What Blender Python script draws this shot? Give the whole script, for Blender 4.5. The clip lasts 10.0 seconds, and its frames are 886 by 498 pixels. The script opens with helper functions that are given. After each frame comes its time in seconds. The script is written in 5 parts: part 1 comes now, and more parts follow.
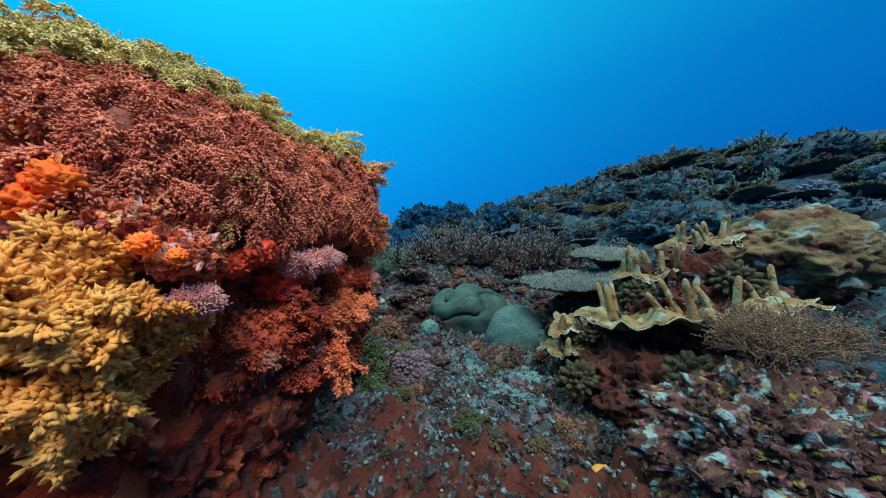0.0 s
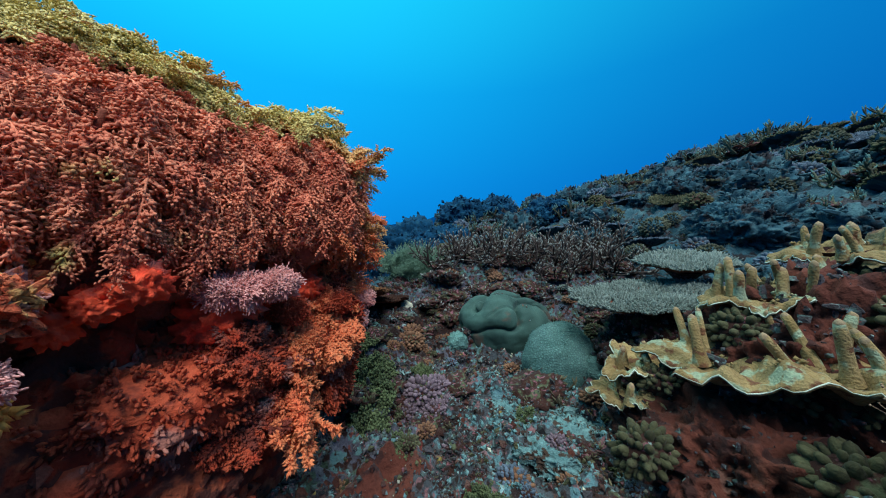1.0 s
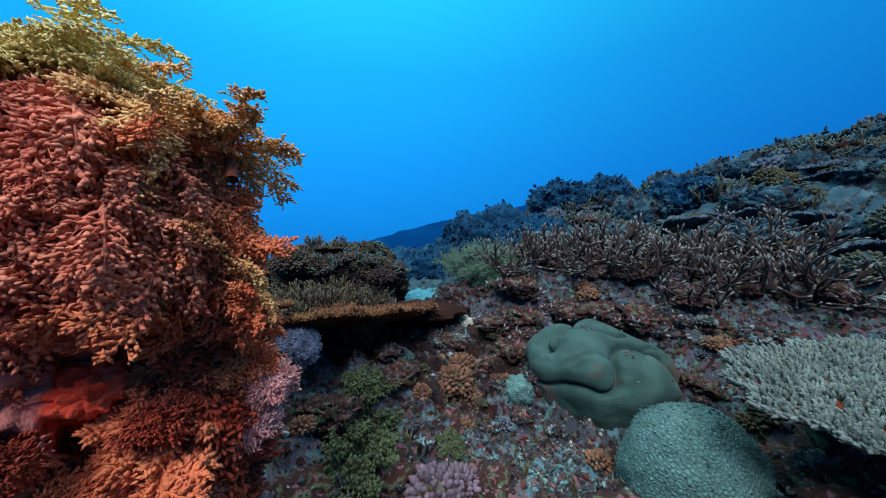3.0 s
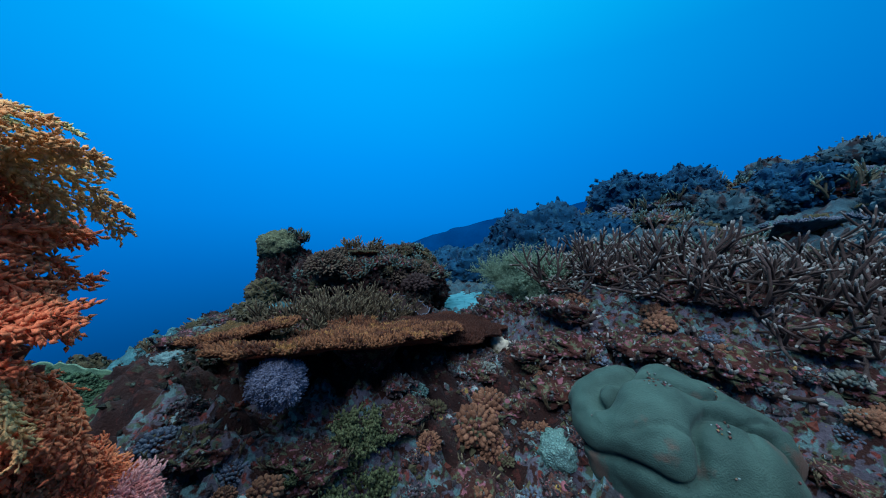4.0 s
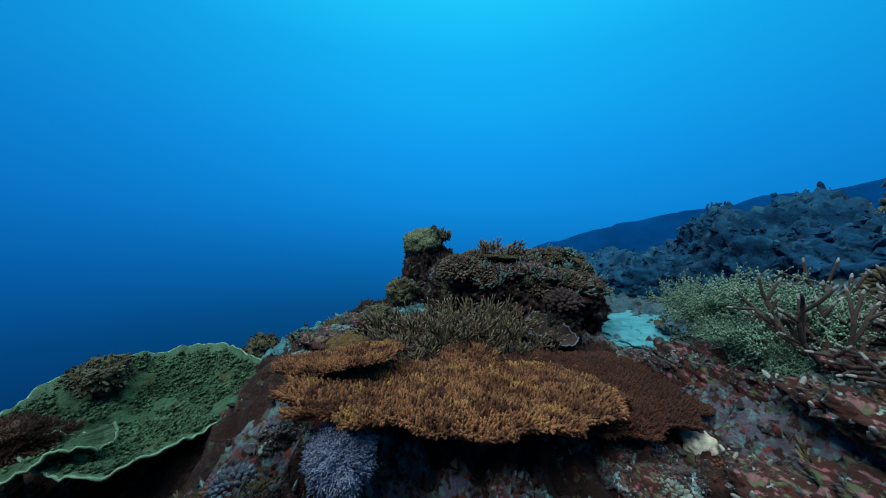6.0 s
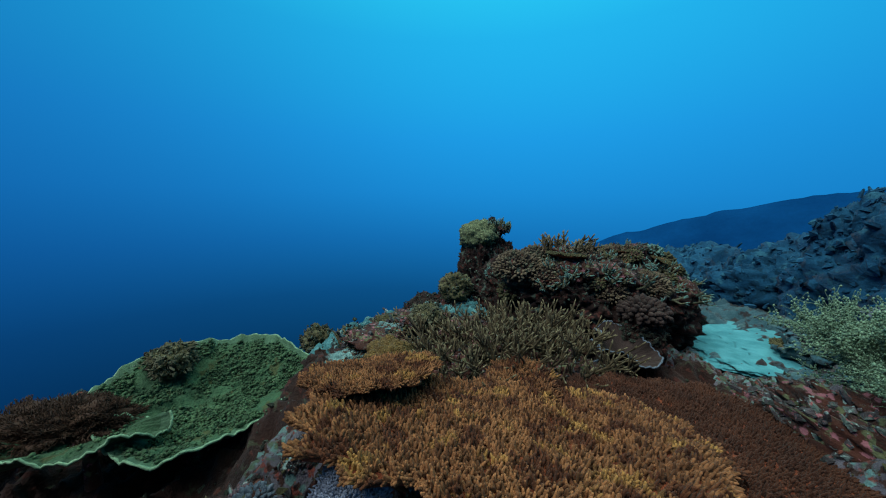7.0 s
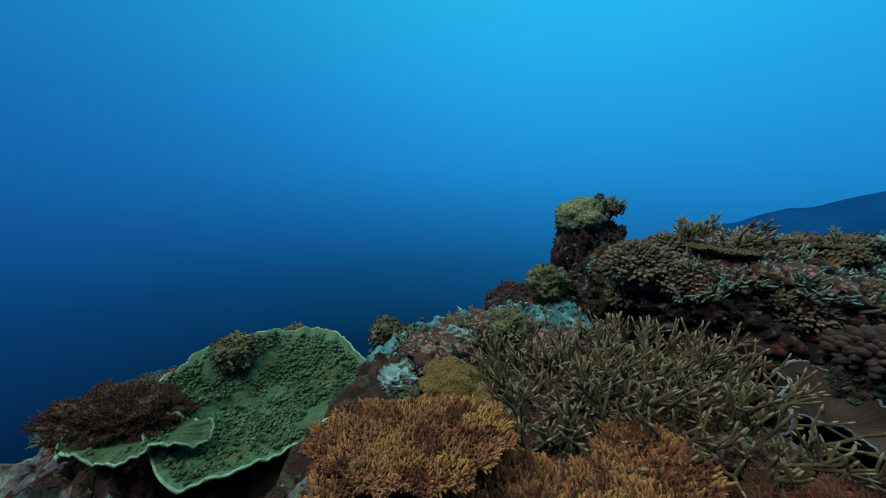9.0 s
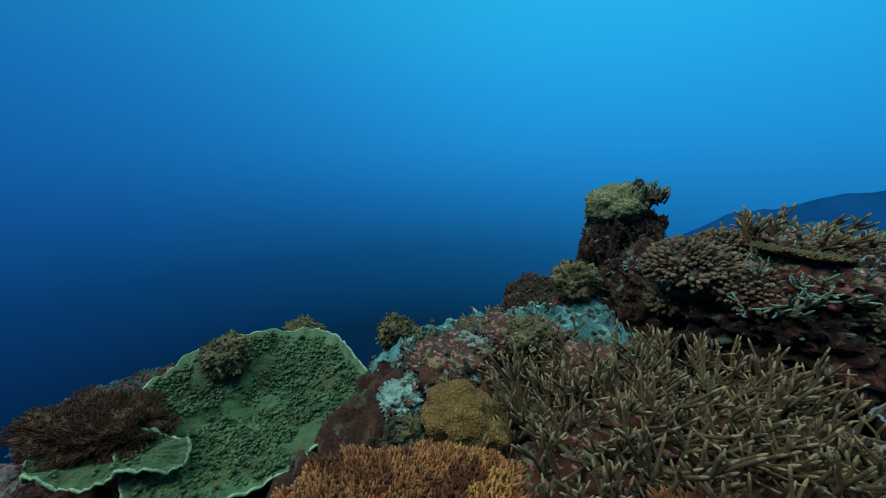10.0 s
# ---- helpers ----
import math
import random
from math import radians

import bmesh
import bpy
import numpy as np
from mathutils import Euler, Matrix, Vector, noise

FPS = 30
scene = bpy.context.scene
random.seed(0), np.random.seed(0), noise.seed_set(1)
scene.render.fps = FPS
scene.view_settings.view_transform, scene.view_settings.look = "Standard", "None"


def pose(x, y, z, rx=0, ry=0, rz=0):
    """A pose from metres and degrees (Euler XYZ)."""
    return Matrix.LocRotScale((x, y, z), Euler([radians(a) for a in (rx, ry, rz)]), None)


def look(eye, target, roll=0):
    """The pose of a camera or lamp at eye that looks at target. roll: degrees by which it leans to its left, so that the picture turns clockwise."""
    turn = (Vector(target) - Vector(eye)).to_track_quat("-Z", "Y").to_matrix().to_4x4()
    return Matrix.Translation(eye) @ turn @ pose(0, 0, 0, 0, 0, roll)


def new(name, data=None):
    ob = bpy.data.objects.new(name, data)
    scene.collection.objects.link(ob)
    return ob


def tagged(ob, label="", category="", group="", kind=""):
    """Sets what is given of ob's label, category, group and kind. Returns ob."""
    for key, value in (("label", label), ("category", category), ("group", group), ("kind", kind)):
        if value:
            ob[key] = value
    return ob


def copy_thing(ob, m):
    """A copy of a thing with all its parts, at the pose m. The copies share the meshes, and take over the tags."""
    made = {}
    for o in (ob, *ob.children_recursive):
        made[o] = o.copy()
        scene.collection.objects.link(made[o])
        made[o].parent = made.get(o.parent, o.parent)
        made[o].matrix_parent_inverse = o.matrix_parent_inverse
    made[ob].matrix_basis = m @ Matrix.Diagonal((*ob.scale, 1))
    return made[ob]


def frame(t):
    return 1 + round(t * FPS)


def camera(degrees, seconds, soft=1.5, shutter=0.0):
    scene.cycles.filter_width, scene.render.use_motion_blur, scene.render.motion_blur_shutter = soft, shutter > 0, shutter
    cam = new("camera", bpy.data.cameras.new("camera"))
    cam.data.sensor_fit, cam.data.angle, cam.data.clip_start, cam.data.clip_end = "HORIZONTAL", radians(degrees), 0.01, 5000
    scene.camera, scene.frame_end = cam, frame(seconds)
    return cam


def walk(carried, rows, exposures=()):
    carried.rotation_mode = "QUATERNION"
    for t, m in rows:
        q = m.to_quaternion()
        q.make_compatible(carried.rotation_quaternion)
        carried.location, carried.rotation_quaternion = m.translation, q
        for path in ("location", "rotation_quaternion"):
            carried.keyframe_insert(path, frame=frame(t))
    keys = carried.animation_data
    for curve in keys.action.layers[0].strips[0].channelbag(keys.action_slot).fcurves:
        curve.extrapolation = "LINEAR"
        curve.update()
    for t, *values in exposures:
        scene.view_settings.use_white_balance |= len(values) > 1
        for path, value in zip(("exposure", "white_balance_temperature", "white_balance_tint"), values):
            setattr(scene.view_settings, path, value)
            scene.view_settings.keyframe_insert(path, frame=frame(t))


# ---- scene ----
cam = camera(110.4, 10.0, soft=1.1)

EXPOSURE = [(0.0, 0.04, 6500, 12), (1.0, 0.04, 6500, 13), (2.0, 0.13, 6500, 19), (2.7, 0.11, 6450, 21), (3.8, -0.24, 5900, 24), (4.5, -0.22, 5950, 21), (5.5, -0.18, 6200, 17), (7.0, -0.12, 7200, 9), (10.0, -0.06, 7500, 7)]
PATH = [
    (0.0, pose(-0.000, -0.000, 1.000, 90.94, 1.10, 0.02)),
    (0.5, pose(0.061, 0.183, 1.045, 90.36, 0.67, 4.28)),
    (1.0, pose(0.127, 0.380, 1.081, 89.61, 0.44, 8.66)),
    (1.5, pose(0.194, 0.585, 1.106, 88.73, 0.34, 13.34)),
    (2.0, pose(0.244, 0.758, 1.151, 88.04, 0.14, 17.65)),
    (2.5, pose(0.259, 0.936, 1.178, 87.48, -0.19, 22.15)),
    (2.7, pose(0.259, 1.010, 1.188, 87.19, -0.24, 24.26)),
    (3.8, pose(0.265, 1.446, 1.279, 86.40, 0.16, 35.38)),
    (4.0, pose(0.250, 1.508, 1.287, 86.17, -0.26, 37.64)),
    (4.5, pose(0.186, 1.637, 1.309, 85.82, -0.64, 44.14)),
    (5.0, pose(0.094, 1.747, 1.319, 85.72, -0.56, 51.27)),
    (5.5, pose(0.009, 1.843, 1.347, 85.45, -0.79, 58.54)),
    (6.8, pose(-0.209, 2.068, 1.420, 82.40, -0.77, 75.28)),
    (7.0, pose(-0.250, 2.090, 1.424, 82.02, -0.69, 77.29)),
    (7.5, pose(-0.356, 2.136, 1.431, 81.32, -0.30, 82.20)),
    (8.0, pose(-0.472, 2.173, 1.434, 80.17, 0.18, 86.83)),
    (8.5, pose(-0.592, 2.206, 1.430, 79.19, 0.83, 91.27)),
    (9.0, pose(-0.716, 2.216, 1.433, 77.72, 0.90, 93.93)),
    (9.5, pose(-0.838, 2.230, 1.448, 76.18, 0.94, 96.12)),
    (10.0, pose(-0.965, 2.234, 1.450, 74.59, 0.95, 97.77)),
]
walk(cam, PATH, EXPOSURE)

# ---- light ----
SUN_YAW, SUN_HIGH = 196.0, 50.0
world = bpy.data.worlds.new("water")
scene.world = world
world.use_nodes = True
wn, wl = world.node_tree.nodes, world.node_tree.links
wn.clear()
w_co = wn.new("ShaderNodeTexCoord")
w_sep = wn.new("ShaderNodeSeparateXYZ")
w_ramp = wn.new("ShaderNodeValToRGB")
w_map = wn.new("ShaderNodeMapRange")
w_bg = wn.new("ShaderNodeBackground")
w_out = wn.new("ShaderNodeOutputWorld")
w_map.inputs[1].default_value, w_map.inputs[2].default_value = -1.0, 1.0
wl.new(w_co.outputs["Generated"], w_sep.inputs[0])
w_dot = wn.new("ShaderNodeVectorMath")
w_dot.operation = "DOT_PRODUCT"
w_dot.inputs[1].default_value = (0.0, 0.0, 1.0)
wl.new(w_co.outputs["Generated"], w_dot.inputs[0])
wl.new(w_dot.outputs["Value"], w_map.inputs[0])
wl.new(w_map.outputs[0], w_ramp.inputs[0])
for k, (at, col) in enumerate((
    (0.0, (0.002, 0.006, 0.020)), (0.26, (0.0, 0.016, 0.066)), (0.37, (0.0, 0.049, 0.21)), (0.45, (0.0, 0.094, 0.39)), (0.52, (0.0, 0.142, 0.54)),
    (0.60, (0.0, 0.185, 0.64)), (0.72, (0.0, 0.27, 0.73)), (0.82, (0.003, 0.43, 0.84)), (0.89, (0.9, 1.5, 1.7)), (1.0, (4.4, 4.2, 4.4)))):
    e = w_ramp.color_ramp.elements[k] if k < 2 else w_ramp.color_ramp.elements.new(at)
    e.position, e.color = at, (*col, 1)
w_side = wn.new("ShaderNodeVectorMath")
w_side.operation = "DOT_PRODUCT"
GLOW_YAW = 59.0
w_side.inputs[1].default_value = (-math.sin(radians(GLOW_YAW)), math.cos(radians(GLOW_YAW)), 0.0)
w_gain = wn.new("ShaderNodeMapRange")
w_gain.inputs[1].default_value = -1.0
wl.new(w_co.outputs["Generated"], w_side.inputs[0])
wl.new(w_side.outputs["Value"], w_gain.inputs[0])
w_tone, w_mul = wn.new("ShaderNodeMix"), wn.new("ShaderNodeMix")
w_tone.data_type = w_mul.data_type = "RGBA"
w_mul.blend_type, w_mul.inputs[0].default_value = "MULTIPLY", 1.0
w_tone.inputs[6].default_value, w_tone.inputs[7].default_value = (0.36, 0.36, 0.45, 1), (1.06, 1.36, 1.02, 1)
w_pow = wn.new("ShaderNodeMath")
w_pow.operation, w_pow.inputs[1].default_value = "POWER", 2.0
wl.new(w_gain.outputs[0], w_pow.inputs[0])
wl.new(w_pow.outputs[0], w_tone.inputs[0])
wl.new(w_ramp.outputs[0], w_mul.inputs[6])
wl.new(w_tone.outputs[2], w_mul.inputs[7])
wl.new(w_mul.outputs[2], w_bg.inputs[0])
w_bg.inputs[1].default_value = 1.45
wl.new(w_bg.outputs[0], w_out.inputs[0])

sun_data = bpy.data.lights.new("sun", "SUN")
sun_data.energy, sun_data.angle, sun_data.color = 2.7, radians(20), (0.92, 1.0, 1.04)
sun = new("sun", sun_data)
sy, sh = radians(SUN_YAW), radians(SUN_HIGH)
sun_way = Vector((-math.sin(sy) * math.cos(sh), math.cos(sy) * math.cos(sh), math.sin(sh)))
sun.matrix_world = look(sun_way * 20, (0, 0, 0))

# ---- materials ----


def mat(name, low, high, scale=6.0, fine=60.0, bump=0.4, rough=0.8, spots=None, spot_scale=30.0, spot_size=0.25, ridges=0.0, ridge_scale=40.0, patches=(), patch_scale=7.0, grain=0.35, per_object=0.12, fuzz=0.03, island=0.25, gloss=0.2):
    """A surface of two tones in broad clouds, with fine grain, and, if asked, round spots, winding ridges and crust patches."""
    m = bpy.data.materials.new(name)
    m.use_nodes = True
    n, l = m.node_tree.nodes, m.node_tree.links
    bsdf = n["Principled BSDF"]
    co = n.new("ShaderNodeTexCoord").outputs["Object"]

    def tex(kind, s, detail=4.0):
        t = n.new(kind)
        t.inputs["Scale"].default_value = s
        if "Detail" in t.inputs:
            t.inputs["Detail"].default_value = detail
        l.new(co, t.inputs["Vector"])
        return t

    def ramp(src, a, b):
        r = n.new("ShaderNodeMapRange")
        r.inputs[1].default_value, r.inputs[2].default_value = a, b
        l.new(src, r.inputs[0])
        return r.outputs[0]

    def mix(fac, a, b, mode="MIX"):
        x = n.new("ShaderNodeMix")
        x.data_type, x.blend_type = "RGBA", mode
        for sock, v in ((x.inputs[0], fac), (x.inputs[6], a), (x.inputs[7], b)):
            if isinstance(v, (int, float)):
                sock.default_value = v
            elif isinstance(v, tuple):
                sock.default_value = (*v, 1)
            else:
                l.new(v, sock)
        return x.outputs[2]

    broad = tex("ShaderNodeTexNoise", scale).outputs[0]
    small = tex("ShaderNodeTexNoise", fine).outputs[0]
    col = mix(ramp(broad, 0.35, 0.65), low, high)
    for k, (pc, amount) in enumerate(patches):
        p = tex("ShaderNodeTexNoise", patch_scale * (1 + 0.45 * k), 6.0)
        shift = n.new("ShaderNodeMapping")
        shift.inputs["Location"].default_value = (3.7 * k + 1.3, 5.1 * k, 2.2 * k)
        l.new(co, shift.inputs[0])
        l.new(shift.outputs[0], p.inputs["Vector"])
        col = mix(ramp(p.outputs[0], 0.60 - amount, 0.66 - amount), col, pc)
    height = small
    if spots:
        v = tex("ShaderNodeTexVoronoi", spot_scale)
        col = mix(ramp(v.outputs["Distance"], spot_size + 0.1, spot_size), col, spots)
    if ridges:
        v = tex("ShaderNodeTexVoronoi", ridge_scale)
        v.feature = "DISTANCE_TO_EDGE"
        edge = ramp(v.outputs["Distance"], 0.02, 0.18)
        col = mix(ridges, col, mix(edge, tuple(c * 0.45 for c in low), col))
        add = n.new("ShaderNodeMath")
        add.operation = "ADD"
        l.new(small, add.inputs[0])
        l.new(edge, add.inputs[1])
        height = add.outputs[0]
    g = n.new("ShaderNodeHueSaturation")
    l.new(col, g.inputs["Color"])
    info = n.new("ShaderNodeObjectInfo").outputs["Random"]
    val = n.new("ShaderNodeMath")
    val.operation = "MULTIPLY_ADD"
    l.new(small, val.inputs[0])
    val.inputs[1].default_value = grain * 2
    off = n.new("ShaderNodeMath")
    off.operation = "MULTIPLY_ADD"
    l.new(info, off.inputs[0])
    off.inputs[1].default_value, off.inputs[2].default_value = 2 * per_object, 1 - grain - per_object
    l.new(off.outputs[0], val.inputs[2])
    piece = n.new("ShaderNodeNewGeometry").outputs["Random Per Island"]
    each = n.new("ShaderNodeMath")
    each.operation = "MULTIPLY_ADD"
    l.new(piece, each.inputs[0])
    each.inputs[1].default_value = 2 * island
    l.new(val.outputs[0], each.inputs[2])
    less = n.new("ShaderNodeMath")
    less.operation = "SUBTRACT"
    l.new(each.outputs[0], less.inputs[0])
    less.inputs[1].default_value = island
    l.new(less.outputs[0], g.inputs["Value"])
    l.new(g.outputs[0], bsdf.inputs["Base Color"])
    b = n.new("ShaderNodeBump")
    b.inputs["Strength"].default_value, b.inputs["Distance"].default_value = bump, 0.01
    l.new(height, b.inputs["Height"])
    l.new(b.outputs[0], bsdf.inputs["Normal"])
    bsdf.inputs["Roughness"].default_value = rough
    bsdf.inputs["Specular IOR Level"].default_value = gloss
    bsdf.inputs["Sheen Weight"].default_value = fuzz
    bsdf.inputs["Sheen Roughness"].default_value = 0.5
    return m


SEABED = mat("reef_crust", (0.036, 0.036, 0.046), (0.075, 0.074, 0.092), 11, 90, 1.0, 0.9, (0.15, 0.17, 0.16), 80, 0.07,
             patches=(((0.035, 0.055, 0.035), 0.07), ((0.060, 0.125, 0.122), 0.07), ((0.10, 0.024, 0.018), 0.03), ((0.020, 0.008, 0.006), 0.07)), patch_scale=13)
ROCK = mat("reef_rock", (0.017, 0.006, 0.004), (0.034, 0.011, 0.007), 9, 70, 1.0, 0.9,
           patches=(((0.050, 0.060, 0.030), 0.05), ((0.14, 0.055, 0.065), 0.02), ((0.13, 0.18, 0.16), -0.04)), patch_scale=22)
# Near-black floor: shade below branches and tables is put into the colour.
SHADE_BED = mat("shaded_maroon_floor", (0.007, 0.0025, 0.002), (0.016, 0.006, 0.004), 9, 80, 1.0, 0.9, patches=(((0.022, 0.026, 0.015), 0.0), ((0.035, 0.010, 0.007), 0.02)), patch_scale=16)
# Slope material whose blue-green stands for haze over the farther reef.
FAR_HAZED = mat("haze_tinted_crust", (0.010, 0.034, 0.044), (0.026, 0.074, 0.092), 5, 60, 1.0, 0.9,
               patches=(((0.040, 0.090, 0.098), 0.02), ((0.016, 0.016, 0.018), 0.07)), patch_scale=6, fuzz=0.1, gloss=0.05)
# Floor towards the drop-off: distance haze is painted in as teal.
TEAL_BED = mat("haze_teal_floor", (0.014, 0.062, 0.070), (0.034, 0.125, 0.138), 9, 90, 1.0, 0.9,
               patches=(((0.060, 0.170, 0.175), 0.03), ((0.014, 0.022, 0.022), 0.06)), patch_scale=12, gloss=0.05)
GULLY_BED = mat("gully_crust", (0.026, 0.030, 0.033), (0.055, 0.064, 0.068), 11, 90, 1.0, 0.9, (0.22, 0.27, 0.26), 80, 0.08,
                patches=(((0.070, 0.150, 0.160), 0.08), ((0.15, 0.075, 0.075), 0.05), ((0.020, 0.012, 0.010), 0.06)), patch_scale=13)
# Far rock: distance haze is mixed into the base colour as blue.
FAR_BLUE = mat("haze_blue_rock", (0.005, 0.038, 0.078), (0.010, 0.064, 0.120), 4, 40, 1.0, 0.9, patches=(((0.018, 0.085, 0.13), 0.02), ((0.005, 0.030, 0.058), 0.06)), patch_scale=7, gloss=0.0)
WART = mat("dark_wart", (0.012, 0.04, 0.018), (0.046, 0.105, 0.05), 20, 120, 0.6, 0.85)
# Plate tone that paints the gaps between branchlets as shade.
TABLE_DARK = mat("table_coral_shade", (0.09, 0.018, 0.006), (0.17, 0.040, 0.014), 7, 120, 0.8, 0.9)
CORAL = mat("salmon_fronds", (0.66, 0.135, 0.05), (0.78, 0.25, 0.095), 7, 120, 0.3, 0.8)
PALE_CRUST = mat("pale_crust", (0.044, 0.019, 0.014), (0.086, 0.044, 0.033), 9, 90, 1.0, 0.9, (0.30, 0.36, 0.33), 60, 0.12,
                 patches=(((0.16, 0.26, 0.25), 0.055), ((0.20, 0.08, 0.09), 0.02), ((0.20, 0.15, 0.04), 0.0)), patch_scale=18)
PINK_CRUST = mat("pink_crust", (0.520, 0.072, 0.043), (0.728, 0.160, 0.108), 10, 80, 0.9, 0.85, patches=(((0.60, 0.34, 0.24), 0.05), ((0.70, 0.16, 0.03), 0.03), ((0.16, 0.06, 0.04), 0.05)), patch_scale=14)
OVERHANG = mat("overhang_crust", (0.166, 0.018, 0.008), (0.270, 0.037, 0.015), 7, 70, 0.9, 0.9, patches=(((0.45, 0.10, 0.04), 0.05), ((0.10, 0.03, 0.02), 0.1)), patch_scale=8)
SAND = mat("sand", (0.02, 0.14, 0.165), (0.042, 0.205, 0.235), 9, 220, 0.3, 0.95)
FROND = mat("soft_coral_fronds", (0.572, 0.142, 0.075), (0.803, 0.285, 0.149), 7, 120, 0.3, 0.8, patches=(((0.50, 0.40, 0.12), 0.0),), patch_scale=3)
STEM = mat("soft_coral_stem", (0.16, 0.036, 0.018), (0.28, 0.075, 0.040), 12, 90)
YELLOW = mat("yellow_polyps", (0.687, 0.257, 0.044), (0.840, 0.446, 0.103), 8, 120, 0.3)
RED = mat("red_sponge", (0.686, 0.044, 0.017), (0.811, 0.096, 0.036), 10, 70, 0.7, 0.7, patches=(((0.55, 0.17, 0.12), 0.02),))
ORANGE = mat("orange_sponge", (0.950, 0.112, 0.013), (0.950, 0.216, 0.025), 14, 90, 0.5, 0.65)
PINK = mat("pink_polyps", (0.68, 0.25, 0.20), (0.82, 0.41, 0.35), 14, 160, 0.6, 0.8)
MAUVE = mat("mauve_polyps", (0.1, 0.068, 0.08), (0.16, 0.115, 0.135), 14, 160, 0.6, 0.8, (0.40, 0.31, 0.38), 120, 0.25)
FINGER = mat("finger_coral", (0.190, 0.126, 0.045), (0.313, 0.224, 0.094), 10, 130, 0.9, 0.85, patches=(((0.26, 0.32, 0.20), 0.05), ((0.13, 0.055, 0.024), 0.03)), patch_scale=14)
FINGER_TIP = mat("finger_coral_tip", (0.200, 0.136, 0.068), (0.288, 0.208, 0.120), 14, 150, 0.4, 0.8)
LIP = mat("pale_plate_lip", (0.36, 0.42, 0.31), (0.52, 0.58, 0.45), 14, 150, 0.4, 0.8)
PALE = mat("pale_growing_edge", (0.30, 0.30, 0.21), (0.44, 0.45, 0.34), 14, 150, 0.4, 0.8)
TABLE_PALE = mat("pale_table_coral", (0.097, 0.128, 0.106), (0.162, 0.204, 0.174), 8, 140, 0.5, 0.85)
TABLE_BROWN = mat("brown_table_coral", (0.093, 0.037, 0.014), (0.166, 0.073, 0.028), 5, 140, 0.5, 0.85, patches=(((0.19, 0.10, 0.028), 0.03), ((0.050, 0.016, 0.006), 0.08)), patch_scale=8, island=0.55)
TABLE_TAN = mat("tan_table_coral", (0.023, 0.007, 0.003), (0.042, 0.014, 0.006), 6, 140, 0.5, 0.85)
TABLE_OLIVE = mat("olive_table_coral", (0.034, 0.034, 0.014), (0.076, 0.076, 0.036), 6, 140, 0.5, 0.85)
PLATE = mat("green_leaf_coral", (0.01, 0.038, 0.017), (0.024, 0.074, 0.035), 9, 90, 0.8, 0.8, (0.025, 0.035, 0.014), 30, 0.22, patches=(((0.03, 0.045, 0.016), 0.06),), patch_scale=12)
STAG = mat("staghorn_branch", (0.028, 0.019, 0.015), (0.058, 0.042, 0.035), 9, 160, 0.5, 0.85)
STAG_OLIVE = mat("olive_staghorn_branch", (0.028, 0.021, 0.010), (0.054, 0.041, 0.020), 9, 160, 0.5, 0.85)
TIP_OLIVE = mat("olive_branch_tip", (0.085, 0.075, 0.042), (0.145, 0.13, 0.072), 14, 160, 0.3, 0.85)
TIP = mat("pale_branch_tip", (0.14, 0.145, 0.125), (0.23, 0.24, 0.21), 14, 160, 0.3, 0.85)
BRAIN = mat("brain_coral", (0.11, 0.26, 0.225), (0.18, 0.37, 0.325), 6, 120, 0.9, 0.85, ridges=0.8, ridge_scale=75)
LOBE = mat("lobed_coral", (0.016, 0.042, 0.034), (0.033, 0.078, 0.062), 7, 200, 0.5, 0.75, grain=0.25, patches=(((0.075, 0.055, 0.040), 0.0),), patch_scale=5)
YELLOW_BRAIN = mat("ochre_brain_coral", (0.12, 0.075, 0.018), (0.20, 0.13, 0.036), 6, 120, 0.9, 0.85, ridges=0.8, ridge_scale=70)
DUSK = mat("dusky_leaf_coral", (0.017, 0.010, 0.008), (0.034, 0.022, 0.019), 8, 120, 0.6, 0.8)
BROWN_KNOB = mat("brown_knob_coral", (0.105, 0.048, 0.024), (0.19, 0.098, 0.052), 12, 140, 0.6, 0.85)
MARGIN = mat("pale_leaf_margin", (0.019, 0.054, 0.031), (0.038, 0.093, 0.052), 12, 110, 0.6, 0.8)
ALGAE = mat("olive_algae", (0.045, 0.065, 0.026), (0.095, 0.125, 0.052), 9, 160, 0.3, 0.85)
GRANULAR = mat("granular_coral", (0.06, 0.044, 0.028), (0.115, 0.092, 0.058), 9, 160, 0.7, 0.85, patches=(((0.070, 0.080, 0.052), 0.02),), patch_scale=9)
FELT = mat("brown_felt", (0.30, 0.085, 0.055), (0.44, 0.15, 0.10), 9, 90, 1.0, 0.9)
MAROON = mat("maroon_wall", (0.042, 0.010, 0.006), (0.085, 0.024, 0.014), 6, 60, 1.0, 0.9, patches=(((0.11, 0.05, 0.035), 0.0), ((0.025, 0.008, 0.006), 0.06)), patch_scale=9)
RIM = mat("pale_green_rim", (0.085, 0.178, 0.111), (0.145, 0.272, 0.170), 14, 150, 0.4, 0.8)
GOLD = mat("golden_fronds", (0.55, 0.43, 0.13), (0.76, 0.64, 0.25), 7, 120, 0.3, 0.8)
PLUME = mat("golden_plumes", (0.66, 0.3, 0.1), (0.8, 0.5, 0.19), 7, 120, 0.3, 0.8)
SILT = mat("silt_crust", (0.072, 0.162, 0.162), (0.140, 0.268, 0.259), 14, 160, 0.8, 0.95, patches=(((0.05, 0.03, 0.02), 0.06),), patch_scale=24)
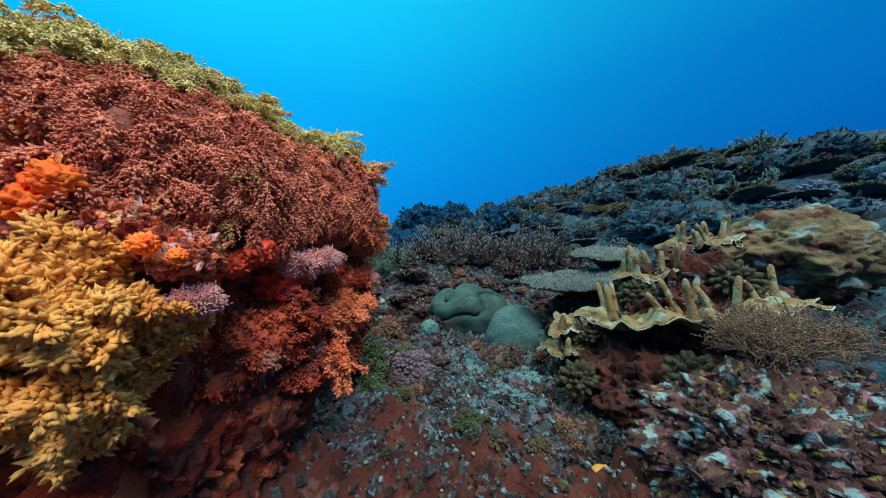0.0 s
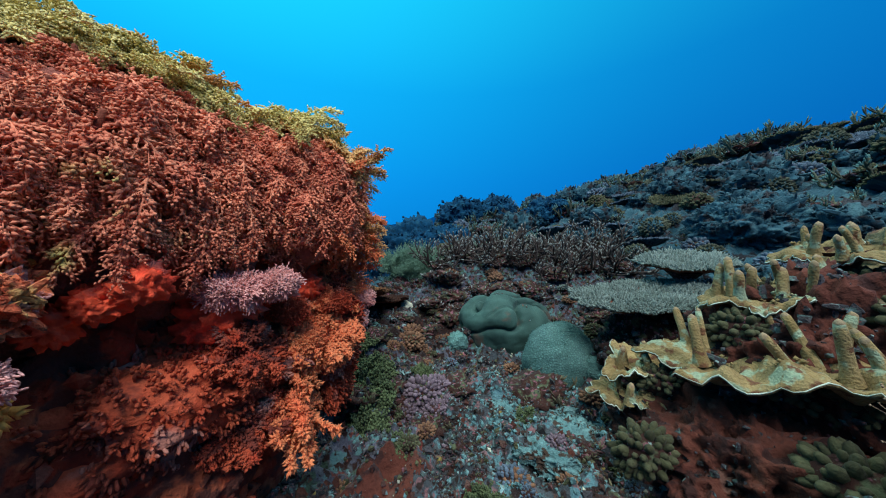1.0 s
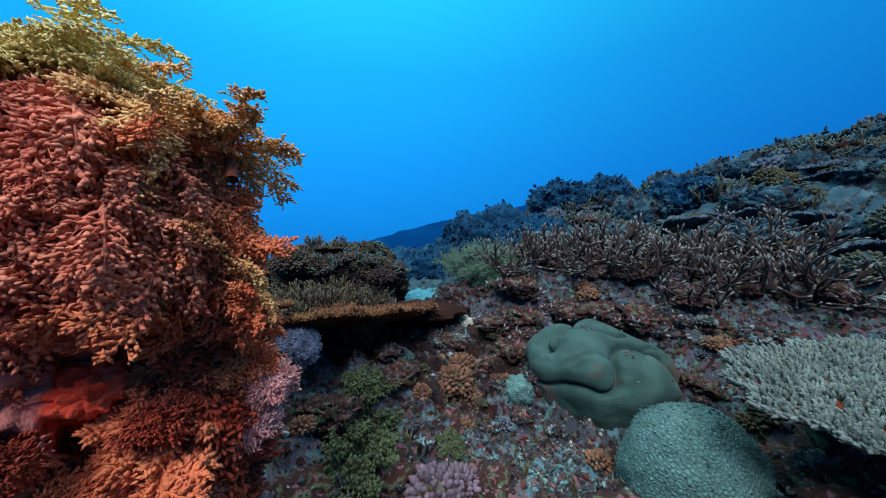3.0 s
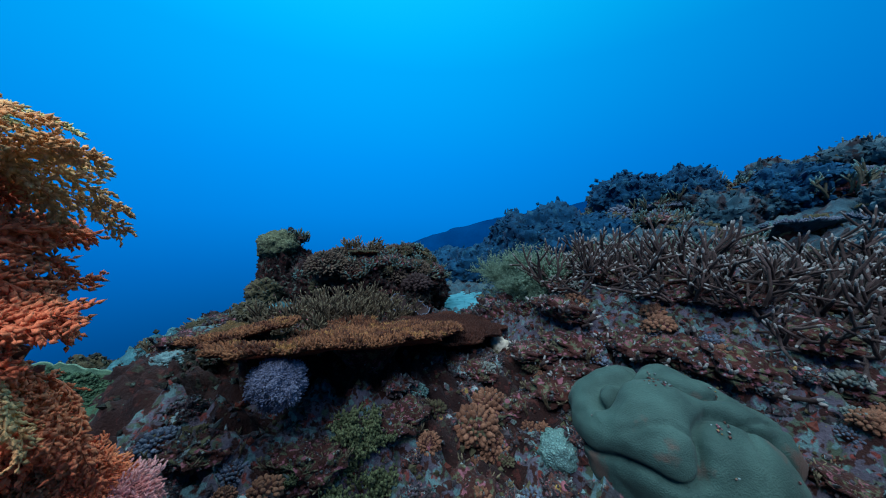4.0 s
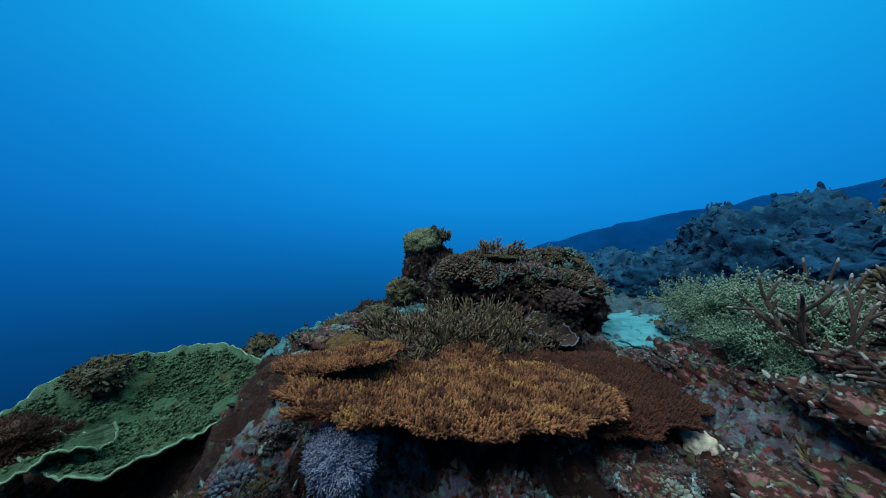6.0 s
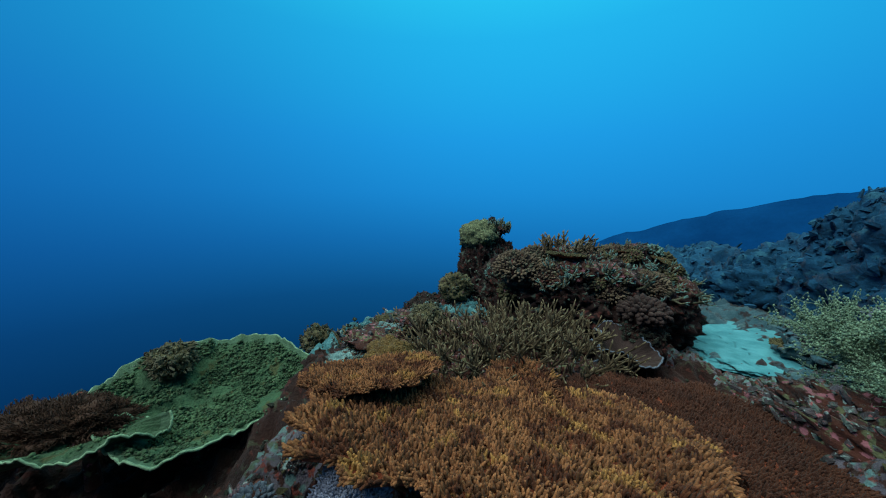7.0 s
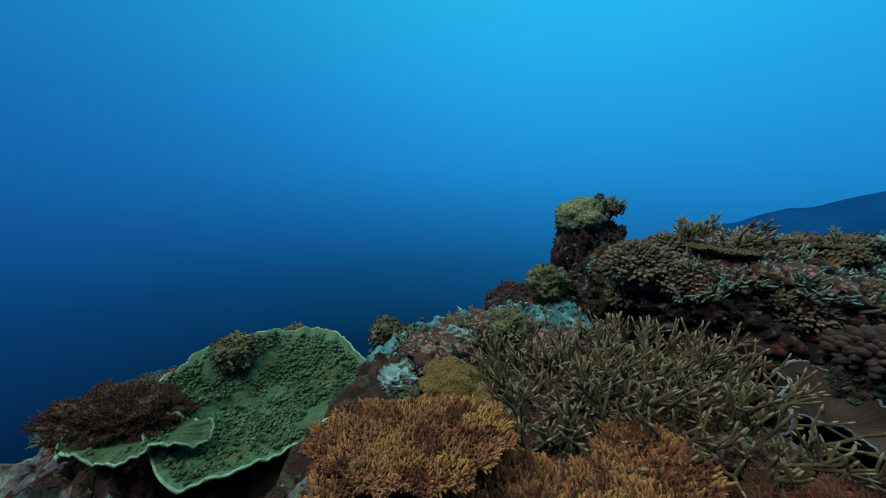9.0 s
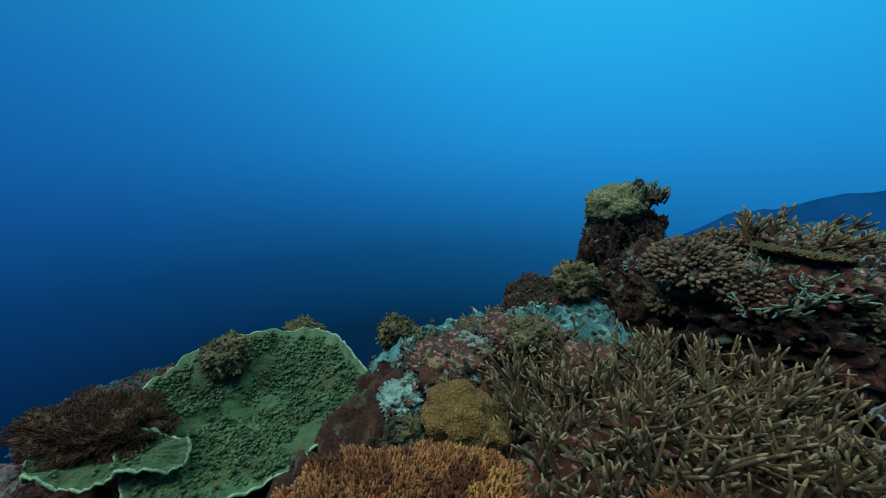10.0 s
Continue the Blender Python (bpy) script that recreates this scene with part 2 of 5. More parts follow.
# Backdrop slope: its blue is the haze of the water, painted in.
FAR_SLOPE = mat("far_hazed_slope", (0.0, 0.026, 0.088), (0.0, 0.036, 0.115), 0.4, 6, 0.2, 0.95, grain=0.15, fuzz=0.0, gloss=0.0)
# Outermost floor: the dark blue of deep water is put in its colour.
DEEP = mat("deep_water_blue", (0.0015, 0.012, 0.034), (0.002, 0.016, 0.045), 2, 30, 0.3, 0.95, grain=0.1, fuzz=0.0, gloss=0.0)
# Massif rock nearly black: the shade of its faces sits in the colour.
SHADE_ROCK = mat("shaded_massif_rock", (0.004, 0.001, 0.001), (0.008, 0.003, 0.002), 9, 70, 1.0, 0.9, patches=(((0.035, 0.055, 0.042), 0.02), ((0.040, 0.012, 0.009), 0.04)), patch_scale=16)
TEAL_CRUST = mat("teal_crusts", (0.007, 0.009, 0.006), (0.017, 0.025, 0.017), 25, 160, 0.8, 0.9, patches=(((0.06, 0.10, 0.075), 0.06), ((0.05, 0.024, 0.019), 0.02)), patch_scale=20, island=0.45)
STAG_TEAL = mat("green_grey_branch", (0.041, 0.045, 0.026), (0.083, 0.090, 0.056), 9, 160, 0.5, 0.85)
RUST = mat("rust_sponge", (0.366, 0.040, 0.015), (0.499, 0.093, 0.037), 10, 70, 0.7, 0.8, patches=(((0.42, 0.16, 0.11), 0.02), ((0.18, 0.035, 0.02), 0.05)))
CUSHION = mat("brown_hydroid_cushion", (0.017, 0.007, 0.003), (0.036, 0.017, 0.009), 12, 90)
LILAC = mat("lilac_polyps", (0.1, 0.13, 0.185), (0.165, 0.205, 0.275), 14, 160, 0.6, 0.8)
CAP = mat("ridged_cap_coral", (0.099, 0.140, 0.067), (0.199, 0.262, 0.131), 6, 120, 0.9, 0.85, ridges=0.9, ridge_scale=30)
GORGON = mat("gorgonian_twigs", (0.076, 0.145, 0.094), (0.130, 0.231, 0.150), 9, 160, 0.3, 0.85)
HYDROID = mat("hydroid_twigs", (0.13, 0.080, 0.046), (0.25, 0.165, 0.105), 9, 160, 0.3, 0.85)
MASSIVE = mat("massive_coral", (0.085, 0.060, 0.028), (0.15, 0.115, 0.055), 6, 110, 0.9, 0.9, patches=(((0.14, 0.23, 0.20), 0.02), ((0.06, 0.018, 0.010), 0.05)), patch_scale=6)
CRUST_MIX = mat("mixed_crusts", (0.023, 0.019, 0.019), (0.052, 0.050, 0.055), 25, 160, 0.8, 0.9, patches=(((0.055, 0.085, 0.075), 0.06), ((0.14, 0.21, 0.20), 0.0), ((0.20, 0.07, 0.07), -0.01)), patch_scale=30, island=0.45)
WARM_CRUST = mat("warm_crusts", (0.572, 0.080, 0.029), (0.770, 0.216, 0.094), 25, 160, 0.8, 0.85, patches=(((0.80, 0.42, 0.14), 0.04), ((0.70, 0.34, 0.30), 0.03), ((0.28, 0.07, 0.03), 0.05)), patch_scale=22, island=0.35)
BLUE = mat("blue_grey_crust", (0.045, 0.068, 0.090), (0.105, 0.145, 0.185), 12, 150, 0.6, 0.8)

# ---- mesh tools ----


class Geo:
    """Collects tubes, lumps and sheets into one mesh."""

    def __init__(self):
        self.v, self.f = [], []

    def tube(self, pts, radii, sides=6, tip=True, weld=None):
        """A tapered tube; weld: a vertex of the stem that it grows from. Returns its rings of vertices."""
        pts = [Vector(p) for p in pts]
        rings = []
        for i, p in enumerate(pts):
            d = (pts[min(i + 1, len(pts) - 1)] - pts[max(i - 1, 0)]).normalized()
            a = d.cross(Vector((0.31, 0.17, 0.93)) if abs(d.z) < 0.9 else Vector((1, 0.1, 0))).normalized()
            b = d.cross(a)
            ring = []
            for k in range(sides):
                if weld is not None and i == 0 and k == 0:
                    ring.append(weld)
                    continue
                w = 2 * math.pi * k / sides
                ring.append(len(self.v))
                self.v.append(p + (a * math.cos(w) + b * math.sin(w)) * radii[i])
            rings.append(ring)
        for q, r in zip(rings, rings[1:]):
            for k in range(sides):
                n = (k + 1) % sides
                self.f.append((q[k], q[n], r[n], r[k]))
        if tip:
            d = (pts[-1] - pts[-2]).normalized()
            self.v.append(pts[-1] + d * radii[-1] * 0.8)
            for k in range(sides):
                self.f.append((rings[-1][k], rings[-1][(k + 1) % sides], len(self.v) - 1))
        return rings

    def leaf(self, foot, c, r, rng, along, long=2.4):
        """A plump leaflet that grows from the vertex foot of a twig."""
        q = Vector((0, 0, 1)).rotation_difference(along)
        base = len(self.v)
        for a in (Vector((1, 0, 0)), Vector((0, 1, 0)), Vector((-1, 0, 0)), Vector((0, -1, 0))):
            self.v.append(c + q @ a * (r * rng.uniform(0.75, 1.25)))
        self.v.append(c + along * (r * long * rng.uniform(0.8, 1.2)))
        for k in range(4):
            self.f.append((base + k, base + (k + 1) % 4, base + 4))
            self.f.append((base + (k + 1) % 4, base + k, foot))

    def lump(self, c, r, rng, squash=1.0, along=None):
        """A small uneven eight-sided clump."""
        c = Vector(c)
        base = len(self.v)
        ax = [Vector((1, 0, 0)), Vector((0, 1, 0)), Vector((0, 0, squash))]
        if along is not None:
            q = Vector((0, 0, 1)).rotation_difference(along)
            ax = [q @ a for a in ax]
        for a, s in ((0, 1), (1, 1), (0, -1), (1, -1), (2, 1), (2, -1)):
            self.v.append(c + ax[a] * (s * r * rng.uniform(0.75, 1.25)))
        for k in range(4):
            self.f.append((base + k, base + (k + 1) % 4, base + 4))
            self.f.append((base + (k + 1) % 4, base + k, base + 5))

    def mesh(self, name, material, smooth=True):
        me = bpy.data.meshes.new(name)
        me.from_pydata([tuple(p) for p in self.v], [], self.f)
        me.materials.append(material)
        if smooth:
            me.polygons.foreach_set("use_smooth", [True] * len(me.polygons))
        me.update()
        return me


def part(name, geo, material, parent, label=""):
    ob = new(name, geo.mesh(name, material, name not in ("crust_cover", "rubble")) if isinstance(geo, Geo) else geo)
    if parent is not None:
        ob.parent = parent
    if label:
        ob["label"] = label
    return ob


def thing(name, geo, material, label, category, group="", kind=""):
    ob = part(name, geo, material, None)
    return tagged(ob, label, category, group, kind)


def place(x, y, z, yaw=0.0, size=1.0, tilt=(0, 0)):
    s = size if isinstance(size, tuple) else (size, size, size)
    return pose(x, y, z, tilt[0], tilt[1], yaw) @ Matrix.Diagonal((*s, 1))


def blob(radii, level=4, amp=0.18, freq=2.0, seed=0.0, lobes=0.0, lobe_freq=2.2, flat=None, fine=0.05, crag=0.0):
    """A rounded mass pushed in and out by noise; crag roughens it; lobes cuts grooves between swellings; flat cuts it off below."""
    bm = bmesh.new()
    bmesh.ops.create_icosphere(bm, subdivisions=level, radius=1.0)
    off = Vector((seed * 7.3, seed * 3.1, seed * 5.7))
    g = Geo()
    for v in bm.verts:
        d = v.co.normalized()
        r = 1 + amp * noise.fractal(d * freq + off, 0.9, 2.1, 4) + fine * noise.fractal(d * freq * 6 + off, 0.8, 2.0, 3)
        if crag:
            r += crag * (noise.ridged_multi_fractal(d * freq * 3 + off, 0.8, 2.1, 5, 1.0, 2.0) - 1.0)
        if lobes:
            dist, _ = noise.voronoi(d * lobe_freq + off)
            r *= 1 - lobes * (dist[0] / max(dist[1], 1e-6)) ** 3
        p = Vector((d.x * radii[0], d.y * radii[1], d.z * radii[2])) * r
        if flat is not None:
            p.z = max(p.z, flat)
        g.v.append(p)
    g.f = [tuple(v.index for v in f.verts) for f in bm.faces]
    bm.free()
    return g


def wobble(rng, a):
    return Vector((rng.uniform(-a, a), rng.uniform(-a, a), rng.uniform(-a, a)))


def encrust(ob, skin, radii, material, count, lo, hi, seed, under=-1.0):
    """Knobs, flakes and stubs of many sizes grown over a rock's skin."""
    rng = random.Random(seed)
    g = Geo()
    for k in range(count):
        p = rng.choice(skin)
        if p.z < under * radii[2]:
            continue
        d = (Vector((p.x / radii[0] ** 2, p.y / radii[1] ** 2, p.z / radii[2] ** 2)).normalized() + wobble(rng, 0.7)).normalized()
        r = lo + (hi - lo) * rng.random() ** 3
        c = p + wobble(rng, hi * 0.6)
        if k % 5 == 0:
            g.tube([c - d * r, c + d * r * 1.0, c + d * r * rng.uniform(1.2, 2.4)], [r * 0.6, r * 0.5, r * 0.3], 5)
        elif k % 5 == 1:
            g.lump(c, r * 1.5, rng, 0.4, d)
        else:
            g.lump(c, r, rng, rng.uniform(0.6, 1.5), d)
    part("crust_cover", g, material, ob)["kind"] = "stuff"


# ---- seabed ----


def step(v, a, b):
    t = min(max((v - a) / (b - a), 0), 1)
    return t * t * (3 - 2 * t)


def bell(x, y, cx, cy, rx, ry):
    return math.exp(-((x - cx) / rx) ** 2 - ((y - cy) / ry) ** 2)


def ground(x, y):
    lean = 0.12 * max(0, y - 4)
    back = 2.2 * math.tanh(0.34 * max(0, y - 2.7) / 2.2) * step(x, -1.8 - lean, -0.2 - lean) * (1 - step(y, 11, 20))
    right = 2.6 * math.tanh(0.33 * max(0, x - 0.95) / 2.6) * (1 - step(y, 11, 20))
    h = 0.22 + back + right
    h += 0.30 * step(x, -0.25, -1.0) * step(y, 1.2, 1.9) * step(y, 3.5, 2.9)
    h += 0.32 * bell(x, y, 0.45, 3.95, 0.75, 0.55)
    h += 0.18 * bell(x, y, -0.35, 3.75, 0.5, 0.3)
    h -= 0.22 * bell(x, y, -2.6, 5.2, 0.7, 0.5)
    edge = -2.2 - 0.55 * max(0, y - 1.3) + 0.5 * max(0, 1.0 - y)
    h -= 1.5 * max(0, edge - x) * step(y, 3.6, 2.2)
    h -= 2.4 * max(0, -4.9 - x) + 2.0 * max(0, y - 13) + 2.0 * max(0, x - 11) + 1.5 * max(0, -3 - y)
    return max(h, -70.0)


def crust(x, y):
    p = Vector((x, y, 0.0))
    return 0.09 * noise.fractal(p * 2.6, 0.9, 2.1, 3) + 0.085 * noise.fractal(p * 8, 0.75, 2.0, 5) + 0.014 * noise.ridged_multi_fractal(p * 17, 0.8, 2.0, 4, 1.0, 2.0) - 0.02


def top(x, y):
    return ground(x, y) + crust(x, y)


def spread(lo, hi, stepsize, out):
    mid = list(np.arange(lo, hi, stepsize))
    far, d, p = [], stepsize, hi
    while p < out:
        far.append(p)
        d *= 1.06
        p += d
    left, d, p = [], stepsize, lo - stepsize
    while p > -out:
        left.append(p)
        d *= 1.06
        p -= d
    return left[::-1] + mid + far


def seabed():
    xs, ys = spread(-3.2, 2.6, 0.022, 34), spread(0.3, 5.2, 0.022, 34)
    g = Geo()
    for y in ys:
        for x in xs:
            g.v.append((x, y, top(x, y)))
    w = len(xs)
    g.f = [(j * w + i, j * w + i + 1, (j + 1) * w + i + 1, (j + 1) * w + i) for j in range(len(ys) - 1) for i in range(w - 1)]
    ob = thing("ground", g, SEABED, "reef floor of dead coral, crusts and turf algae", "seabed", kind="structure")
    ob.data.materials.append(FAR_HAZED)
    # floor past the near reef switches to the haze-tinted colour
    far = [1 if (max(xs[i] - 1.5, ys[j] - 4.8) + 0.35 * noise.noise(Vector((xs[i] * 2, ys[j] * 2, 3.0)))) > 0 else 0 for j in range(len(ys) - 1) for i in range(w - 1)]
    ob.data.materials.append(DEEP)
    for m in (SHADE_BED, TEAL_BED, GULLY_BED, MAROON):
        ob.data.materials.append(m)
    for j in range(len(ys) - 1):
        for i in range(w - 1):
            x, y = xs[i], ys[j]
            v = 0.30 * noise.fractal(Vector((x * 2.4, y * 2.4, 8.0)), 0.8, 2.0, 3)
            # under tables and staghorn the floor is coloured as shade, farther out as haze
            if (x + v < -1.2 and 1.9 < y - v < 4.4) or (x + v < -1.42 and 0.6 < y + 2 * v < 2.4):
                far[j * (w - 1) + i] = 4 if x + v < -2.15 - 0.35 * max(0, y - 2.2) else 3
            elif -1.2 <= x + v < 1.3 and -0.8 < y + 2 * v < 1.3:
                far[j * (w - 1) + i] = 6
            elif x + v > -0.2 and x - v < 1.2 and 0 < y + v < 2.75:
                far[j * (w - 1) + i] = 5
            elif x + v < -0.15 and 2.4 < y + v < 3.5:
                # dark floor below the table ledge, again shade in the colour
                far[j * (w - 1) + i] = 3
    # outer floor takes the painted deep-water blue
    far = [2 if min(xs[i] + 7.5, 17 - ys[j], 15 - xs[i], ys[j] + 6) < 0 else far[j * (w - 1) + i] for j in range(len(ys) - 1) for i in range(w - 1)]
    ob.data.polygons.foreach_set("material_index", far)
    return ob


seabed()


def distance():
    """The next slope of the reef, far off and coloured like water haze: a long rise that climbs to the right of the
    drop-off.
    """
    crest = ((-70, 4.5), (-20, 4.5), (0, 4.2), (10, 3.7), (22, 2.6), (32, 1.2), (39, 0.5), (51, -1.6), (62, -4.5), (75, -9.0))
    yaws, zs = [c[0] for c in crest], [c[1] for c in crest]
    g = Geo()
    cols, rows = 180, 16
    for i in range(cols + 1):
        yaw = -70 + 145 * i / cols
        a, z1 = radians(yaw), float(np.interp(yaw, yaws, zs))
        z1 += 0.5 * noise.fractal(Vector((yaw * 0.11, 0, 0)), 0.9, 2.0, 4)
        for j in range(rows + 1):
            t = j / rows
            d = 19 + 10 * t
            z = z1 - (z1 + 9) * (1 - min(t / 0.8, 1)) ** 1.6 - 3 * max(t - 0.8, 0) + 0.35 * noise.noise(Vector((yaw * 0.2, 4 * t, 1))) * min(4 * t, 1)
            g.v.append((-math.sin(a) * d, math.cos(a) * d, z))
    w = rows + 1
    g.f = [(i * w + j, i * w + j + 1, (i + 1) * w + j + 1, (i + 1) * w + j) for i in range(cols) for j in range(rows)]
    return thing("backdrop", g, FAR_SLOPE, "far haze-blue reef slope beyond the drop-off", "reef slope", kind="structure")


distance()

# ---- kinds of coral ----


def frond(g, rng, start, way, length, fall, leaf=0.011, twigs=26):
    """One drooping feather: a bent axis with side twigs set with small leaflets."""
    p, d, pts = Vector(start), Vector(way).normalized(), []
    n = 9
    for i in range(n):
        pts.append(p.copy())
        d = (d + Vector((0, 0, -fall / n)) + wobble(rng, 0.10)).normalized()
        p += d * length / n
    rings = g.tube(pts, [0.0032 - 0.002 * i / n for i in range(n)], 4)
    for k in range(twigs):
        t = 0.12 + 0.86 * k / twigs
        i = min(int(t * (n - 1)), n - 2)
        q = pts[i].lerp(pts[i + 1], t * (n - 1) - i)
        ax = (pts[i + 1] - pts[i]).normalized()
        side = ax.cross(Vector((0, 0, 1)) + wobble(rng, 0.55)).normalized() * (1 if k % 2 else -1)
        w = (ax * 0.8 + side + wobble(rng, 0.3) + Vector((0, 0, -0.2))).normalized()
        ln = length * rng.uniform(0.17, 0.30) * (1.15 - 0.7 * t)
        twig = g.tube([q + w * ln * j / 6 + Vector((0, 0, -0.12 * ln * (j / 6) ** 2)) for j in range(7)], [0.0012] * 6 + [0.0006], 3, True, rings[i][k % 4])
        for j in range(7):
            out = (w * 0.9 + wobble(rng, 0.8)).normalized()
            foot = twig[j][(j + 1) % 3]
            g.leaf(foot, Vector(g.v[foot]) + out * leaf * 1.1, leaf * rng.uniform(0.6, 1.1) * (1.1 - 0.06 * j), rng, out)


def soft_coral(seed, name, label, fronds, stem, count=11, length=0.24, fall=1.5, leaf=0.011, rise=0.5):
    """A bush of drooping fronds on a short stalk; up is the local z axis."""
    rng = random.Random(seed)
    s = Geo()
    s.tube([(0, 0, -0.05), (0.005, 0, 0.0), (0, 0.006, 0.04), (0.004, 0, 0.08)], [0.014, 0.013, 0.011, 0.008], 8)
    ob = thing(name, s, stem, label, "soft coral", "soft corals")
    for k in range(count):
        g = Geo()
        a = 2.4 * k + rng.uniform(-0.4, 0.4)
        el = rng.uniform(0.05, 1.0) * rise * 2
        frond(g, rng, (0, 0, 0.03 + 0.04 * rng.random()), (math.cos(a), math.sin(a), el), length * rng.uniform(0.7, 1.15), fall, leaf)
        part("frond", g, fronds, ob)
    return ob


def branch(g, tips, rng, p, d, length, r, depth, lift, bend=0.25, weld=None):
    """A forking branch in one mesh; the faces of its pale ends are noted in tips."""
    n = 4
    pts = [p.copy()]
    for i in range(n):
        d = (d + wobble(rng, bend) * 0.6 + Vector((0, 0, lift))).normalized()
        p = p + d * length / n
        pts.append(p.copy())
    r1 = r * (0.86 if depth else 0.74)
    rings = g.tube(pts, [(r + (r1 - r) * i / n) * rng.uniform(0.93, 1.07) for i in range(n + 1)], 7, True, weld)
    if depth <= 0:
        first = len(g.f)
        g.tube([pts[-1] - d * 0.006, pts[-1] + d * 0.004, pts[-1] + d * 0.012, pts[-1] + d * 0.017], [r1 * 1.07, r1 * 1.02, r1 * 0.8, r1 * 0.4], 7, True, rings[-1][0])
        tips.extend(range(first, len(g.f)))
        return
    for k in range(rng.choice((2, 3, 3))):
        nd = (d + wobble(rng, 0.85)).normalized()
        at = -1 - (k > 1) * 2
        branch(g, tips, rng, pts[at], nd, length * rng.uniform(0.6, 1.0), r1, depth - 1, lift, bend, rings[at][k])


def staghorn(seed, material, label, stems=16, length=0.11, r=0.011, depth=2, lift=0.10, out=1.0):
    rng = random.Random(seed)
    base = blob((0.13, 0.13, 0.05), 4, 0.35, 2.5, seed, fine=0.15, crag=0.2)
    ob = thing("staghorn_coral", base, ROCK, label, "staghorn coral", "staghorn thicket")
    encrust(ob, base.v, (0.13, 0.13, 0.05), CRUST_MIX, 160, 0.004, 0.016, seed)
    for k in range(stems):
        g, tips = Geo(), []
        a = 2.4 * k + rng.uniform(-0.5, 0.5)
        rad = 0.16 * math.sqrt((k + 0.5) / stems)
        d = Vector((math.cos(a) * out, math.sin(a) * out, rng.uniform(0.35, 1.0)))
        branch(g, tips, rng, Vector((rad * math.cos(a), rad * math.sin(a), -0.03)), d.normalized(), length * rng.uniform(0.8, 1.2), r, depth, lift, 0.16)
        me = g.mesh("branch", material)
        me.materials.append(TIP_OLIVE if material is STAG_OLIVE else BRAIN if material is STAG_TEAL else TIP)
        ends = [0] * len(g.f)
        for f in tips:
            ends[f] = 1
        me.polygons.foreach_set("material_index", ends)
        part("branch", me, None, ob)
    return ob


def outline(a, seed, amp):
    return 1 + amp * (0.55 * math.sin(2 * a + seed) + 0.35 * math.sin(3 * a + 2.3 * seed) + 0.25 * math.sin(7 * a + seed * 1.7)) + 0.05 * math.sin(17 * a + seed)


def table_coral(seed, rx, ry, material, label, thick=0.03, dish=0.04, stalk=0.3, spikes=2600, spike=0.02, twig=0.0045, plate=None, amp=0.16, rim=True):
    """A flat plate on a stalk, its top and rim set with short upright branchlets."""
    rng = random.Random(seed)
    g = Geo()
    rings, segs = 14, 72

    def surf(a, t):
        q = outline(a, seed, amp)
        p = Vector((rx * q * t * math.cos(a), ry * q * t * math.sin(a), 0))
        p.z = dish * t * t + 0.012 * noise.noise(p * 14 + Vector((seed, 0, 0))) + 0.03 * noise.noise(p * 3.5 + Vector((0, seed, 0)))
        return p

    for under in (0, 1):
        for i in range(rings + 1):
            t = max(i / rings, 0.02)
            for k in range(segs):
                p = surf(2 * math.pi * k / segs, t)
                if under:
                    p.z -= thick * (0.35 + 1.6 * (1 - t))
                g.v.append(p)
    half = (rings + 1) * segs
    for i in range(rings):
        for k in range(segs):
            a, b = i * segs + k, i * segs + (k + 1) % segs
            g.f.append((a, b, b + segs, a + segs))
            g.f.append((half + a + segs, half + b + segs, half + b, half + a))
    for k in range(segs):
        a, b = rings * segs + k, rings * segs + (k + 1) % segs
        g.f.append((a, b, half + b, half + a))
    ob = thing("table_coral", g, plate or TABLE_DARK, label, "table coral", "table corals")
    if stalk:
        s = Geo()
        s.tube([(0, 0, -thick), (0.01, 0, -thick - stalk * 0.3), (0, 0.02, -thick - stalk)], [min(rx, ry) * 0.55, min(rx, ry) * 0.24, min(rx, ry) * 0.3], 14, False)
        part("stalk", s, ROCK, ob)
    s = Geo()
    for k in range(spikes):
        a, t = rng.uniform(0, 2 * math.pi), math.sqrt(rng.random())
        if rim and k < spikes * 0.22:
            t = 1.0
        p = surf(a, t)
        d = Vector((math.cos(a) * t ** 3 * 0.6, math.sin(a) * t ** 3 * 0.6, 1.0 if t < 0.97 else 0.35)) + wobble(rng, 0.55)
        h = spike * rng.uniform(0.55, 1.25)
        s.tube([p - d * 0.004, p + d * h * 0.55, p + d * h], [twig * 1.1, twig, twig * 0.65], 4)
    part("branchlet_cover", s, material, ob)["kind"] = "stuff"
    return ob


